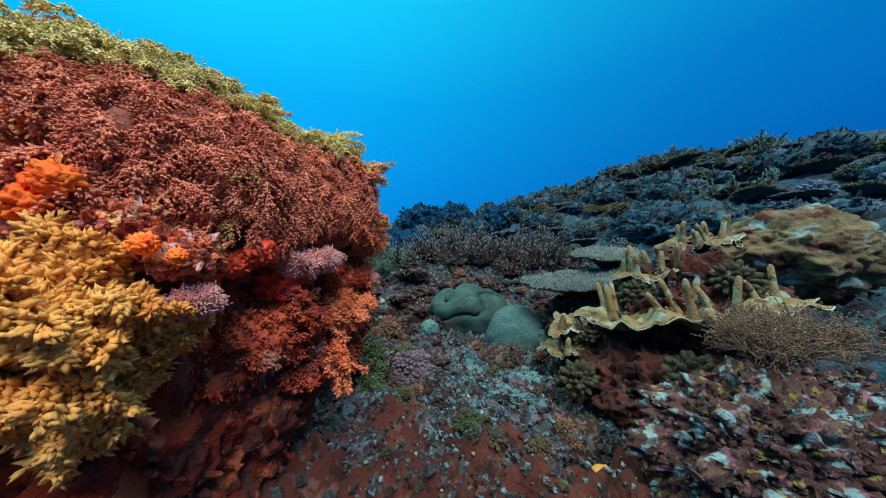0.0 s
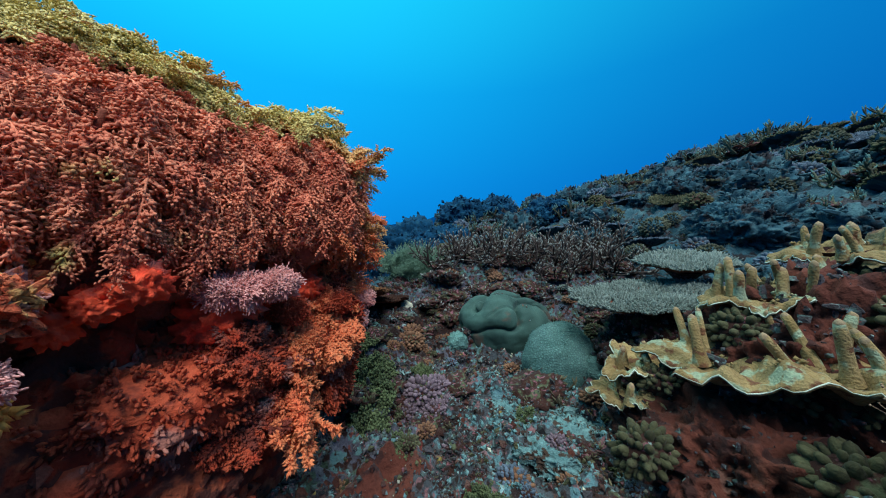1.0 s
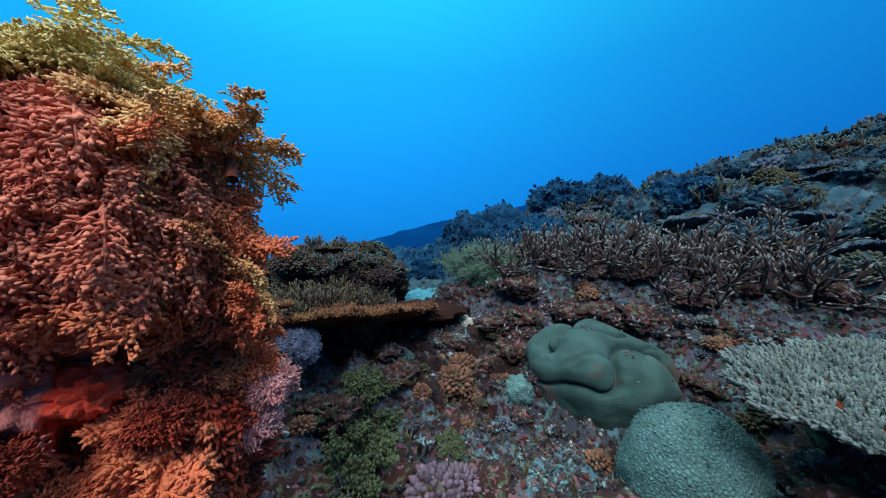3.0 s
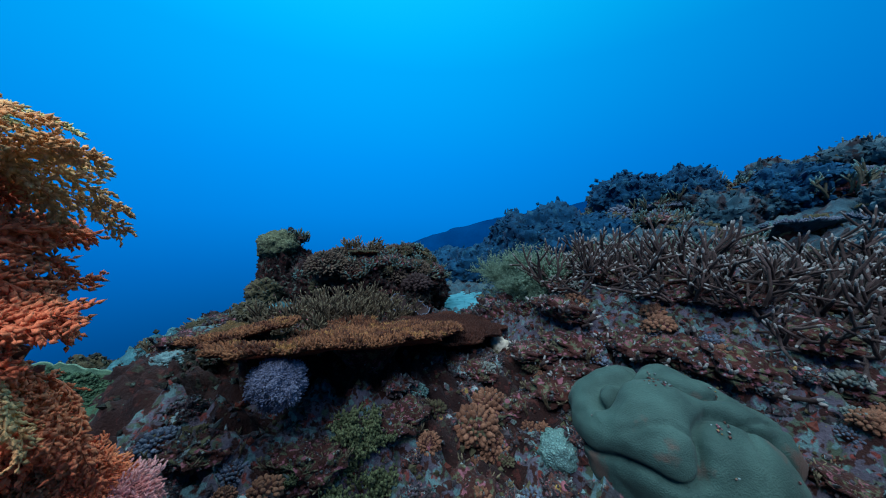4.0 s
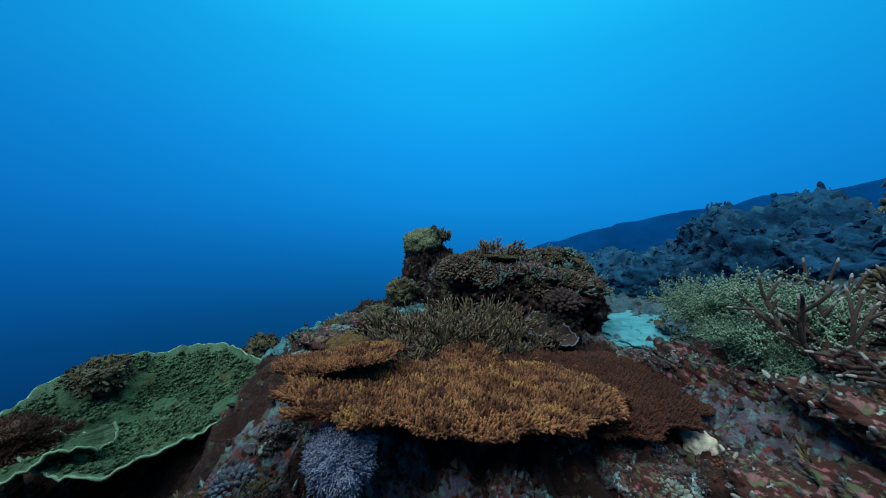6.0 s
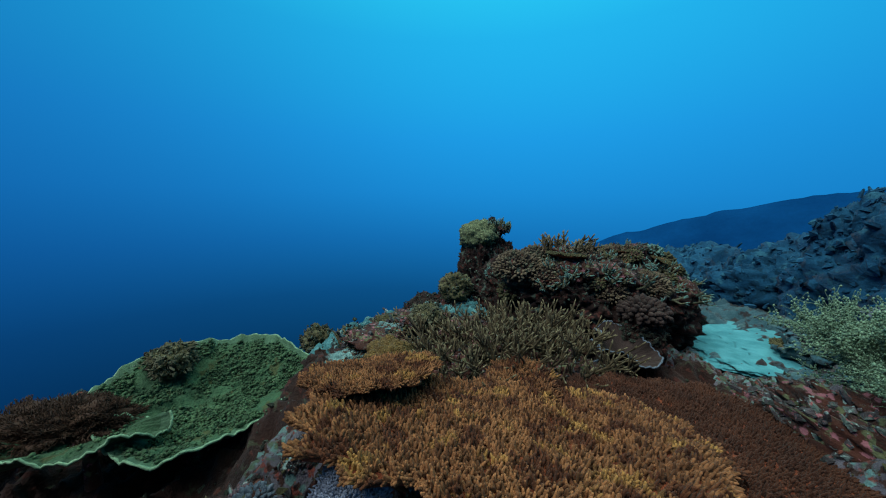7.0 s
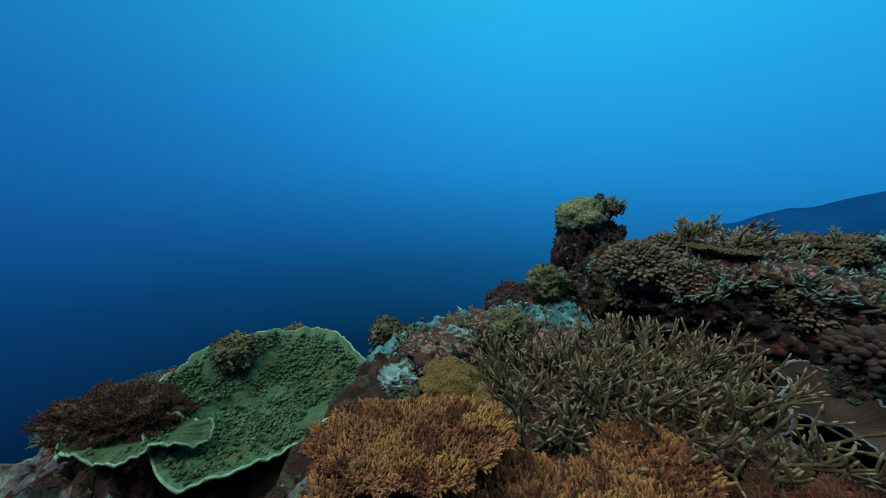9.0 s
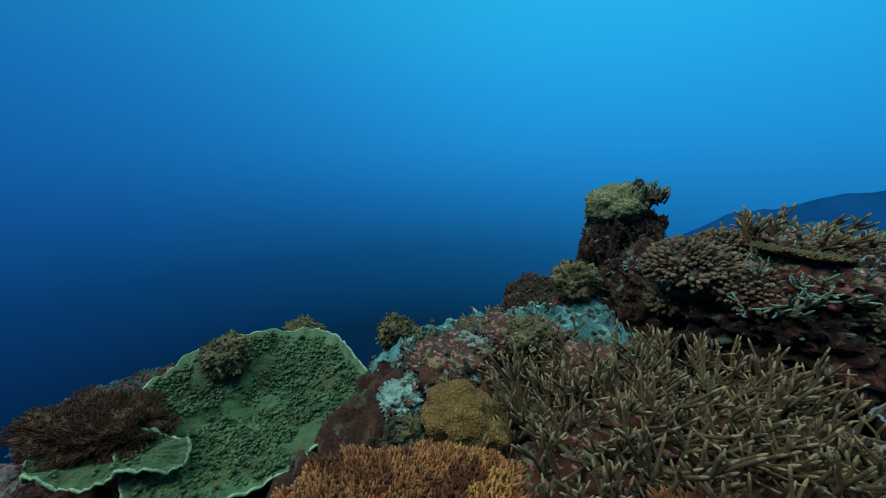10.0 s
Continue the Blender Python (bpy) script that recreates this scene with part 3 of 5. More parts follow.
def leaf_coral(seed, r, label, name="leaf_coral", depth=0.12, ratio=1.0, amp=0.22, bumps=260, material=None, sweep=2 * math.pi, cut=()):
    """A shallow dish with a frilled pale rim and warts inside."""
    rng = random.Random(seed)
    material = material or PLATE
    rings, segs = (44, 240) if bumps > 1000 else (30, 144)
    g, edge, warts = Geo(), Geo(), Geo()

    def surf(a, t):
        q = 1 + amp * (0.5 * math.sin(2 * a + seed) + 0.4 * math.sin(3 * a + seed * 2) + 0.3 * math.sin(5 * a + seed * 3)) * t
        if material is FINGER:
            q += t ** 3 * (0.05 * math.sin(11 * a + seed) + 0.04 * math.sin(23 * a + 2 * seed) + 0.30 * noise.noise(Vector((math.cos(a) * 2.6, math.sin(a) * 2.6, seed))))
        for way, far in cut:
            if math.cos(a - way) > 0.05:
                q = 1 / (q ** -8 + (r * math.cos(a - way) / far) ** 8) ** (1 / 8)
        p = Vector((r * q * t * math.cos(a), r * ratio * q * t * math.sin(a), depth * t ** 1.7))
        if material is FINGER:
            p.z += min(0.1 * r, 0.045) * noise.fractal(p * 10, 0.9, 2.0, 3) - 0.03 * t ** 6
        if bumps > 1000:
            p.z += 0.014 * noise.fractal(p * 22, 0.9, 2.0, 3) * (1 - 0.6 * t ** 6)
        p.z += 0.022 * t * t * math.sin(5 * a + seed) + 0.02 * noise.noise(p * 9) + 0.007 * t ** 4 * math.sin(19 * a + seed) + 0.005 * t ** 2 * math.sin(43 * a + 3 * noise.noise(p * 8))
        return p

    for under in (0, 1):
        for i in range(rings + 1):
            for k in range(segs):
                p = surf(sweep * k / segs, max(i / rings, 0.015))
                if under:
                    p.z -= 0.012 + 0.03 * (1 - i / rings)
                g.v.append(p)
    half = (rings + 1) * segs
    for i in range(rings):
        for k in range(segs):
            a, b = i * segs + k, i * segs + (k + 1) % segs
            g.f.append((a, b, b + segs, a + segs))
            g.f.append((half + a + segs, half + b + segs, half + b, half + a))
    for k in range(segs):
        a, b = rings * segs + k, rings * segs + (k + 1) % segs
        g.f.append((a, b, half + b, half + a))
    ob = thing(name, g, material, label, "leaf coral")
    if material is PLATE:
        ob.data.materials.append(MARGIN)
        ob.data.polygons.foreach_set("material_index", [1 if k < 2 * rings * segs and (k // 2) // segs + 2.5 * noise.noise(g.v[g.f[k][0]] * 8) > rings * 0.88 and k % 2 == 0 else 0 for k in range(len(g.f))])
    ring = [surf(sweep * k / segs, 1.0) - Vector((0, 0, 0.005)) for k in range(segs + 1)]
    edge.tube(ring, [(0.0008 if material is FINGER else 0.004) + 0.0035 * abs(noise.noise(p * 9)) + 0.0015 * rng.random() for p in ring], 6, False)
    part("rim", edge, RIM if material is PLATE else LIP if material is FINGER else BLUE, ob, "pale growing rim")
    for k in range(bumps):
        a, t = rng.uniform(0, sweep), math.sqrt(rng.uniform(0.0, 0.86))
        p = surf(a, t)
        if noise.noise(p * 7 + Vector((seed, 0, 0))) + 0.5 * (0.6 - t) < rng.uniform(-0.35, 0.35):
            continue
        r1 = 0.003 + 0.011 * rng.random() ** 3
        for j in range(1 + int(r1 > 0.008) * 3):
            warts.lump(p + Vector((0, 0, 0.002)) + wobble(rng, r1 * 0.8 * (j > 0)) + Vector((0, 0, 0.25 * r1 * j)), r1 * rng.uniform(0.6, 1.0), rng, 0.8)
    part("wart_cover", warts, WART if material is PLATE else material, ob)["kind"] = "stuff"
    s = Geo()
    s.tube([(0, 0, 0.01), (0, 0, -0.06), (0.01, 0, -0.2)], [r * 0.4, r * 0.22, r * 0.28], 12, False)
    part("stalk", s, ROCK, ob)
    return ob


def cauliflower(seed, r, material, name, label, category, knobs=170, knob=0.2, flat=0.75, level=2, base=None):
    """A mound packed with knobs."""
    rng = random.Random(seed)
    b = blob((r * 0.9, r * 0.9, r * flat * 0.9), 3, 0.15, 2.0, seed)
    ob = thing(name, b, base or material, label, category)
    g = Geo()
    for k in range(knobs):
        z = 1 - 1.35 * (k + 0.5) / knobs
        a = 2.39996 * k
        q = math.sqrt(max(0, 1 - z * z))
        d = Vector((q * math.cos(a), q * math.sin(a), z))
        d = (d + wobble(rng, 0.12)).normalized()
        c = Vector((d.x * r, d.y * r, d.z * r * flat)) * rng.uniform(0.85, 1.06)
        kr = r * knob * rng.uniform(0.55, 1.1)
        g.tube([c - d * kr, c, c + d * kr * 0.8], [kr * 0.55, kr * 0.75, kr * 0.5], 6)
    part("knob_cover", g, material, ob)["kind"] = "stuff"
    return ob


def twig_bush(seed, name, label, material, height=0.3, stems=9, depth=4, spread_=0.5, r=0.006, category="gorgonian", leaf=0.0):
    """A fine, bushy fan of thin twigs."""
    rng = random.Random(seed)
    main, fine = Geo(), Geo()

    def grow(p, d, ln, rad, k):
        pts = [p.copy()]
        for i in range(3):
            d = (d + wobble(rng, 0.22) + Vector((0, 0, 0.05))).normalized()
            p = p + d * ln / 3
            pts.append(p.copy())
        (main if k > 1 else fine).tube(pts, [rad, rad * 0.9, rad * 0.8, rad * 0.7], 4)
        if leaf and k <= 1:
            for q in pts:
                fine.lump(q + wobble(rng, leaf), leaf * rng.uniform(0.5, 1.1), rng, 1.5)
        if k:
            for j in range(3 if k > 1 else 4):
                grow(pts[rng.choice((1, 2, 3))], (d + wobble(rng, 0.7)).normalized(), ln * rng.uniform(0.6, 0.95), rad * 0.68, k - 1)

    for k in range(stems):
        a = 2.4 * k + rng.random()
        grow(Vector((0.03 * math.cos(a), 0.03 * math.sin(a), -0.02)), Vector((spread_ * math.cos(a), spread_ * math.sin(a), 1)).normalized(), height / 3.2, r, depth - 1)
    ob = thing(name, main, material, label, category)
    part("twig_cover", fine, material, ob)["kind"] = "stuff"
    return ob


def bristled(seed, radii, material, name, label, category, count=2200, length=0.02, level=4, amp=0.25, lobes=0.2, thin=1.0):
    """A mass whose whole skin is set with short bristling polyps."""
    rng = random.Random(seed)
    b = blob(radii, level, amp, 2.0, seed, lobes, 2.0)
    ob = thing(name, b, material, label, category)
    g = Geo()
    pts = b.v
    for k in range(count):
        p = Vector(rng.choice(pts))
        d = (Vector((p.x / radii[0] ** 2, p.y / radii[1] ** 2, p.z / radii[2] ** 2)).normalized() + wobble(rng, 0.6)).normalized()
        p = p + wobble(rng, 0.012)
        h = length * rng.uniform(0.5, 1.3)
        g.tube([p - d * 0.004, p + d * h * 0.6, p + d * h], [0.0035 * thin, 0.004 * thin, 0.002 * thin], 4)
    part("polyp_fur", g, material, ob)["kind"] = "stuff"
    return ob


def put_many(variants, poses):
    """Sets the first poses with the variants themselves and the rest with copies."""
    for k, m in enumerate(poses):
        if k < len(variants):
            variants[k].matrix_basis = m
        else:
            copy_thing(variants[k % len(variants)], Matrix.Identity(4)).matrix_basis = m


# ---- overgrown boulder with the overhang ----

BOULDER = ((-0.84, 0.96, 1.17, -21.7, (0.30, 0.46, 0.34)), (-0.53, 1.32, 1.22, -21.7, (0.15, 0.15, 0.22)))
boulder = thing("boulder", blob(BOULDER[0][4], 5, 0.16, 1.8, 3.0, fine=0.07, crag=0.06), FELT, "reef boulder overgrown with soft corals above a dark overhang", "boulder")
boulder.matrix_basis = place(*BOULDER[0][:4])
shoulder = part("shoulder", blob(BOULDER[1][4], 4, 0.16, 1.8, 4.0, fine=0.07), FELT, boulder)
shoulder.matrix_basis = place(*BOULDER[0][:4]).inverted() @ place(*BOULDER[1][:4])
foot_skin = blob((0.26, 0.46, 0.60), 6, 0.22, 2.2, 5.0, fine=0.12, crag=0.10)
foot = part("foot", foot_skin, OVERHANG, boulder, "undercut foot with red crusts")
encrust(foot, foot_skin.v, (0.26, 0.46, 0.60), OVERHANG, 4200, 0.004, 0.022, 51)
foot.matrix_basis = place(*BOULDER[0][:4]).inverted() @ place(-0.86, 0.95, 0.52, -21.7)

rng = random.Random(11)
bushes = [soft_coral(k + 20, "soft_coral", "rust-brown soft coral bush with drooping feathery fronds", FROND, STEM, 12 + k, 0.21 + 0.02 * k, 2.6 + 0.3 * k, 0.0058) for k in range(4)]
crowns = [soft_coral(k + 26, "soft_coral", "golden-olive soft coral bush on top of the boulder", GOLD, STEM, 13 + k, 0.22 + 0.02 * k, 1.4, 0.0048) for k in range(2)]
spots, crests = [], []
for (cx, cy, cz, yaw, rad), count in ((BOULDER[0], 176), (BOULDER[1], 60)):
    core = pose(cx, cy, cz, 0, 0, yaw)
    for k in range(count):
        z = 1 - 1.42 * (k + 0.5) / count
        a = 2.39996 * k
        q = math.sqrt(1 - z * z)
        d = Vector((q * math.cos(a), q * math.sin(a), z))
        if d.x < -0.8 and z < 0.3:
            continue
        p = core @ Vector((d.x * rad[0], d.y * rad[1], d.z * rad[2]))
        if p.y < 0.5 or p.y > 1.40 + 0.44 * (p.x + 0.53) or (p.z < 1.08 and p.y < 1.30) or (p.y < 0.60 and p.z < 1.22):
            continue
        nrm = core.to_3x3() @ Vector((d.x / rad[0], d.y / rad[1], d.z / rad[2])).normalized()
        up = (nrm * 0.55 + Vector((0, 0, 1.0))).normalized()
        turn = Vector((0, 0, 1)).rotation_difference(up).to_matrix().to_4x4()
        p += nrm * 0.01
        (crests if nrm.z > 0.72 else spots).append(Matrix.Translation(p) @ turn @ pose(0, 0, 0, 0, 0, rng.uniform(0, 360)) @ Matrix.Diagonal((*[rng.uniform(0.5, 0.8)] * 3, 1)))
put_many(bushes, spots)
put_many(crowns, crests)

gold = soft_coral(31, "soft_coral", "pale golden soft coral plumes reaching into open water", PLUME, STEM, 13, 0.22, 1.1, 0.0046, 0.4)
put_many([gold], [place(-0.36, 1.40, 1.33, 250, 0.75, (-10, 30)), place(-0.40, 1.36, 1.37, 20, 0.75, (-8, 28)), place(-0.34, 1.455, 1.335, 140, 0.76, (-8, 32)), place(-0.55, 1.26, 1.42, 60, 0.7, (0, 25)), place(-0.66, 1.06, 1.48, 200, 0.7, (0, 20)), place(-0.34, 1.42, 1.12, 90, 0.65, (-10, 50)), place(-0.80, 0.95, 1.51, 10, 0.7, (0, 10)), place(-0.92, 0.80, 1.53, 80, 0.7, (0, 10)), place(-0.48, 1.34, 1.40, 310, 0.8, (-5, 20))])

column = soft_coral(61, "soft_coral", "salmon-orange soft coral hanging in a thick column", CORAL, STEM, 18, 0.22, 1.9, 0.0054, 0.35)
put_many([column], [place(-0.38, 1.44, 1.24, 0, 0.72, (-5, 55)), place(-0.39, 1.45, 1.08, 90, 0.68, (-10, 60)), place(-0.37, 1.38, 1.30, 200, 0.68, (-5, 60)), place(-0.41, 1.32, 1.14, 40, 0.75, (0, 60)), place(-0.40, 1.45, 0.98, 150, 0.62, (-5, 60)), place(-0.38, 1.46, 1.15, 260, 0.68, (-10, 55))])

yellow_bush = soft_coral(71, "soft_coral", "yellow-orange soft coral with fluffy polyp clusters", YELLOW, STEM, 36, 0.17, 0.5, 0.0082, 0.8)
put_many([yellow_bush], [place(-0.70, 0.53, 0.88, 0, 0.95, (14, 40)), place(-0.62, 0.57, 0.80, 140, 0.9, (14, 45)), place(-0.74, 0.50, 0.74, 60, 1.0, (20, 50)), place(-0.60, 0.60, 0.70, 200, 0.85, (10, 55)), place(-0.80, 0.46, 0.86, 300, 0.95, (20, 40))])

SPONGES = ((-0.51, 0.86, 1.02, 0.05, RED, "red lumpy sponge under the overhang"), (-0.565, 0.83, 0.985, 0.045, RED, "red lumpy sponge under the overhang"),
           (-0.62, 0.80, 0.95, 0.045, RED, "small red sponge under the overhang"), (-0.78, 0.56, 1.26, 0.042, ORANGE, "bright orange sponge on the boulder"), (-0.69, 0.55, 1.145, 0.042, ORANGE, "bright orange sponge on the boulder"),
           (-0.72, 0.53, 1.10, 0.038, ORANGE, "bright orange sponge on the boulder"), (-0.555, 0.57, 1.03, 0.026, ORANGE, "bright orange cup sponge"),
           (-0.50, 0.58, 1.005, 0.019, ORANGE, "bright orange cup sponge"), (-0.55, 1.38, 0.92, 0.09, RED, "red sponge with ragged edges"),
           (-0.62, 1.05, 0.62, 0.11, RED, "dark red sponge on the undercut wall"), (-0.46, 1.30, 0.96, 0.05, RED, "red sponge under the overhang"),
           (-0.56, 1.24, 0.95, 0.12, RED, "broad lumpy red sponge under the overhang"), (-0.57, 1.08, 0.90, 0.11, RED, "broad lumpy red sponge under the overhang"), (-0.54, 1.38, 0.99, 0.09, RED, "broad lumpy red sponge under the overhang"))
for k, (x, y, z, r, m, lab) in enumerate(SPONGES):
    o = thing("sponge", blob((r, r, r * 0.9), 4, 0.3, 2.0, 31 + k, 0.38, 2.6, None, 0.1), m, lab, "sponge")
    o.matrix_basis = place(x, y, z, 50 * k)

KNOBS = ((-0.78, 0.65, 1.07, (0.15, 0.10, 0.12)), (-0.82, 0.62, 1.17, (0.10, 0.08, 0.09)), (-0.66, 0.67, 1.06, (0.11, 0.07, 0.055)), (-0.57, 0.68, 1.01, (0.07, 0.055, 0.045)))
for k, (x, y, z, rad) in enumerate(KNOBS):
    skin = blob(rad, 5, 0.3, 2.0, 77.0 + k, 0.1, fine=0.12, crag=0.12)
    o = thing("rock", skin, PINK_CRUST, "encrusted knob with pink, orange and pale crusts", "rock")
    encrust(o, skin.v, rad, WARM_CRUST, 1500, 0.003, 0.016, 55 + k)
    o.matrix_basis = place(x, y, z, 40 * k)
fur = bristled(81, (0.20, 0.36, 0.16), RUST, "sponge", "broad fuzzy red-orange sponge below the overhang", "sponge", 9000, 0.012)
fur.matrix_basis = place(-0.64, 1.06, 0.74, -20)

rust_bush = soft_coral(73, "soft_coral", "rust-orange fluffy soft coral below the overhang", RUST, STEM, 30, 0.13, 0.6, 0.0056, 0.7)
put_many([rust_bush], [place(-0.52, 1.06, 0.80, 0, 0.9, (0, 70)), place(-0.58, 0.96, 0.72, 220, 0.9, (10, 70)), place(-0.52, 1.12, 0.62, 300, 0.9, (0, 80)), place(-0.55, 1.25, 0.86, 190, 0.85, (0, 70)), place(-0.58, 1.12, 0.86, 260, 0.8, (0, 70))])
hang = bristled(83, (0.10, 0.12, 0.27), RUST, "sponge", "dark rust fuzzy growth hanging down the boulder", "sponge", 9000, 0.012, 5, 0.3, 0.25)
hang.matrix_basis = place(-0.46, 1.44, 0.78, -20)
coral_bush = soft_coral(74, "soft_coral", "salmon-orange fluffy soft coral below the overhang", CORAL, STEM, 34, 0.14, 0.7, 0.0062, 0.7)
put_many([coral_bush], [place(-0.50, 1.18, 0.74, 80, 1.0, (0, 70)), place(-0.47, 1.28, 0.70, 160, 0.95, (0, 65)), place(-0.49, 1.36, 0.88, 30, 0.85, (0, 65)), place(-0.45, 1.44, 0.86, 110, 0.8, (-10, 60)), place(-0.46, 1.36, 0.76, 330, 0.9, (0, 65)), place(-0.47, 1.14, 0.58, 40, 0.95, (0, 70))])

CLUSTERS = ((-0.48, 1.03, 0.98, 0.055, PINK), (-0.42, 1.10, 0.985, 0.045, PINK), (-0.53, 0.66, 0.91, 0.036, PINK),
            (-0.43, 1.45, 0.93, 0.05, ORANGE), (-0.50, 1.36, 0.86, 0.05, ORANGE), (-0.41, 1.52, 0.92, 0.04, RED), (-0.45, 1.20, 0.90, 0.04, ORANGE), (-0.47, 1.43, 0.98, 0.045, ORANGE),
            (-0.40, 1.36, 0.90, 0.045, ORANGE), (-0.44, 1.24, 0.80, 0.05, RED), (-0.39, 1.54, 0.88, 0.05, PINK), (-0.40, 1.50, 0.80, 0.045, PINK))
for k, (x, y, z, r, m) in enumerate(CLUSTERS):
    o = bristled(91 + k, (r * 1.15, r * 1.15, r * 0.75), m if m is PINK else (RUST, CORAL)[k % 2], "cauliflower_coral", "pale pink polyp cluster under the overhang" if m is PINK else "orange-red polyp cluster under the overhang", "soft coral", 6500, 0.004 if m is PINK else 0.0032, 5, 0.5, 0.5, 0.42)
    o.matrix_basis = place(x, y, z, 40 * k)

# ---- bank with the finger coral ----


def fingers(owner, seed, count, rx, ry, dish, lo, hi):
    rng = random.Random(seed)
    for k in range(count):
        a, t = 2.39996 * k + rng.uniform(-0.3, 0.3), math.sqrt((k + 0.6) / count) * 0.9
        x, y, z = rx * t * math.cos(a), ry * t * math.sin(a), dish * t ** 1.7
        h, rr = rng.uniform(lo, hi), rng.uniform(0.011, 0.016)
        w = wobble(rng, 0.45)
        g = Geo()
        g.tube([(x, y, z - 0.025), (x + w.x * h * 0.05, y + w.y * h * 0.05, z + h * 0.12), (x + w.x * h * 0.3, y + w.y * h * 0.3, z + h * 0.45), (x + w.x * h * 0.6, y + w.y * h * 0.6, z + h * 0.8), (x + w.x * h * 0.8, y + w.y * h * 0.8, z + h)],
               [rr * 1.9, rr * rng.uniform(1.2, 1.45), rr * rng.uniform(1.0, 1.2), rr * rng.uniform(0.95, 1.15), rr * 0.9], 10)
        f = part("finger", g, FINGER, owner)
        c = Geo()
        e = Vector((x + w.x * h * 0.8, y + w.y * h * 0.8, z + h))
        c.tube([e - Vector((0, 0, 0.006)), e + Vector((0, 0, 0.004)), e + Vector((0, 0, 0.010))], [rr * 0.86, rr * 0.82, rr * 0.5], 10)
        part("finger_tip", c, FINGER_TIP, f, "pale rounded tip")


ledge_skin = blob((0.42, 0.36, 0.42), 6, 0.25, 2.0, 16.0, fine=0.1, crag=0.10)
ledge = thing("rock", ledge_skin, MAROON, "dark encrusted ledge carrying finger corals", "rock")
encrust(ledge, ledge_skin.v, (0.42, 0.36, 0.42), CRUST_MIX, 2600, 0.004, 0.024, 52)
ledge.matrix_basis = place(1.42, 1.78, 0.52)
finger_plate = leaf_coral(4, 0.48, "tan plate coral with upright fingers and a pale lip", "finger_coral", 0.03, 0.60, 0.16, 160, FINGER)
finger_plate.matrix_basis = place(1.21, 1.60, 0.69, -36, 1, (5, -9))
fingers(finger_plate, 5, 22, 0.42, 0.24, 0.03, 0.08, 0.16)
finger_top = leaf_coral(14, 0.20, "upper tan plate of the finger coral", "finger_coral", 0.02, 0.8, 0.2, 60, FINGER)
finger_top.matrix_basis = place(1.22, 1.77, 0.88, -30, 1, (8, -8))
fingers(finger_top, 6, 10, 0.18, 0.14, 0.02, 0.08, 0.15)
lip_plate = leaf_coral(24, 0.17, "small ruffled plate of the finger coral", "finger_coral", 0.05, 0.8, 0.25, 40, FINGER)
lip_plate.matrix_basis = place(0.80, 1.91, 0.52, 10, 1, (10, 0))
low_plate = leaf_coral(27, 0.13, "lowest small plate of the finger coral", "finger_coral", 0.03, 0.8, 0.25, 40, FINGER)
low_plate.matrix_basis = place(0.73, 1.83, 0.43, -30, 1, (8, -4))
fingers(low_plate, 9, 3, 0.10, 0.08, 0.03, 0.03, 0.06)
crown_plate = leaf_coral(34, 0.20, "highest tan plate of the finger coral", "finger_coral", 0.02, 0.8, 0.2, 60, FINGER)
crown_plate.matrix_basis = place(1.56, 1.88, 1.05, -20, 1, (8, -8))
fingers(crown_plate, 11, 9, 0.17, 0.13, 0.02, 0.06, 0.12)
fingers(lip_plate, 7, 6, 0.14, 0.1, 0.04, 0.06, 0.10)

slab_skin = blob((0.42, 0.26, 0.22), 6, 0.28, 2.2, 18.0, 0.1, 2.0, None, 0.12, 0.12)
slab = thing("rock", slab_skin, PALE_CRUST, "old coral slab crusted white, pink and yellow", "rock")
encrust(slab, slab_skin.v, (0.42, 0.26, 0.22), PALE_CRUST, 3000, 0.003, 0.022, 53)
slab.matrix_basis = place(1.08, 0.98, 0.38, 10)
bank_skin = blob((0.38, 0.40, 0.30), 6, 0.25, 2.2, 19.0, fine=0.12, crag=0.10)
bank = thing("rock", bank_skin, MAROON, "dark red-brown reef bank below the finger coral", "rock")
encrust(bank, bank_skin.v, (0.38, 0.40, 0.30), CRUST_MIX, 1500, 0.003, 0.014, 54)
bank.matrix_basis = place(1.06, 1.66, 0.22, 10)
round_coral = thing("brain_coral", blob((0.40, 0.36, 0.28), 6, 0.22, 1.6, 21.0, fine=0.05, crag=0.04), MASSIVE, "large rounded massive coral with pale crust on top", "brain coral")
round_coral.matrix_basis = place(2.20, 1.95, 0.95)

pale_table = table_coral(2, 0.46, 0.34, TABLE_PALE, "pale pinkish table coral with dense branchlets", 0.03, 0.03, 0.35, 7000, 0.021, 0.0058, None, 0.12)
pale_table.matrix_basis = place(1.12, 2.46, 0.745, 20, 1, (6, -3))
upper_table = table_coral(3, 0.34, 0.26, TABLE_PALE, "pale table coral stacked above another", 0.03, 0.02, 0.3, 3200, 0.024)
upper_table.matrix_basis = place(1.52, 2.85, 0.95, 50, 1, (6, -8))

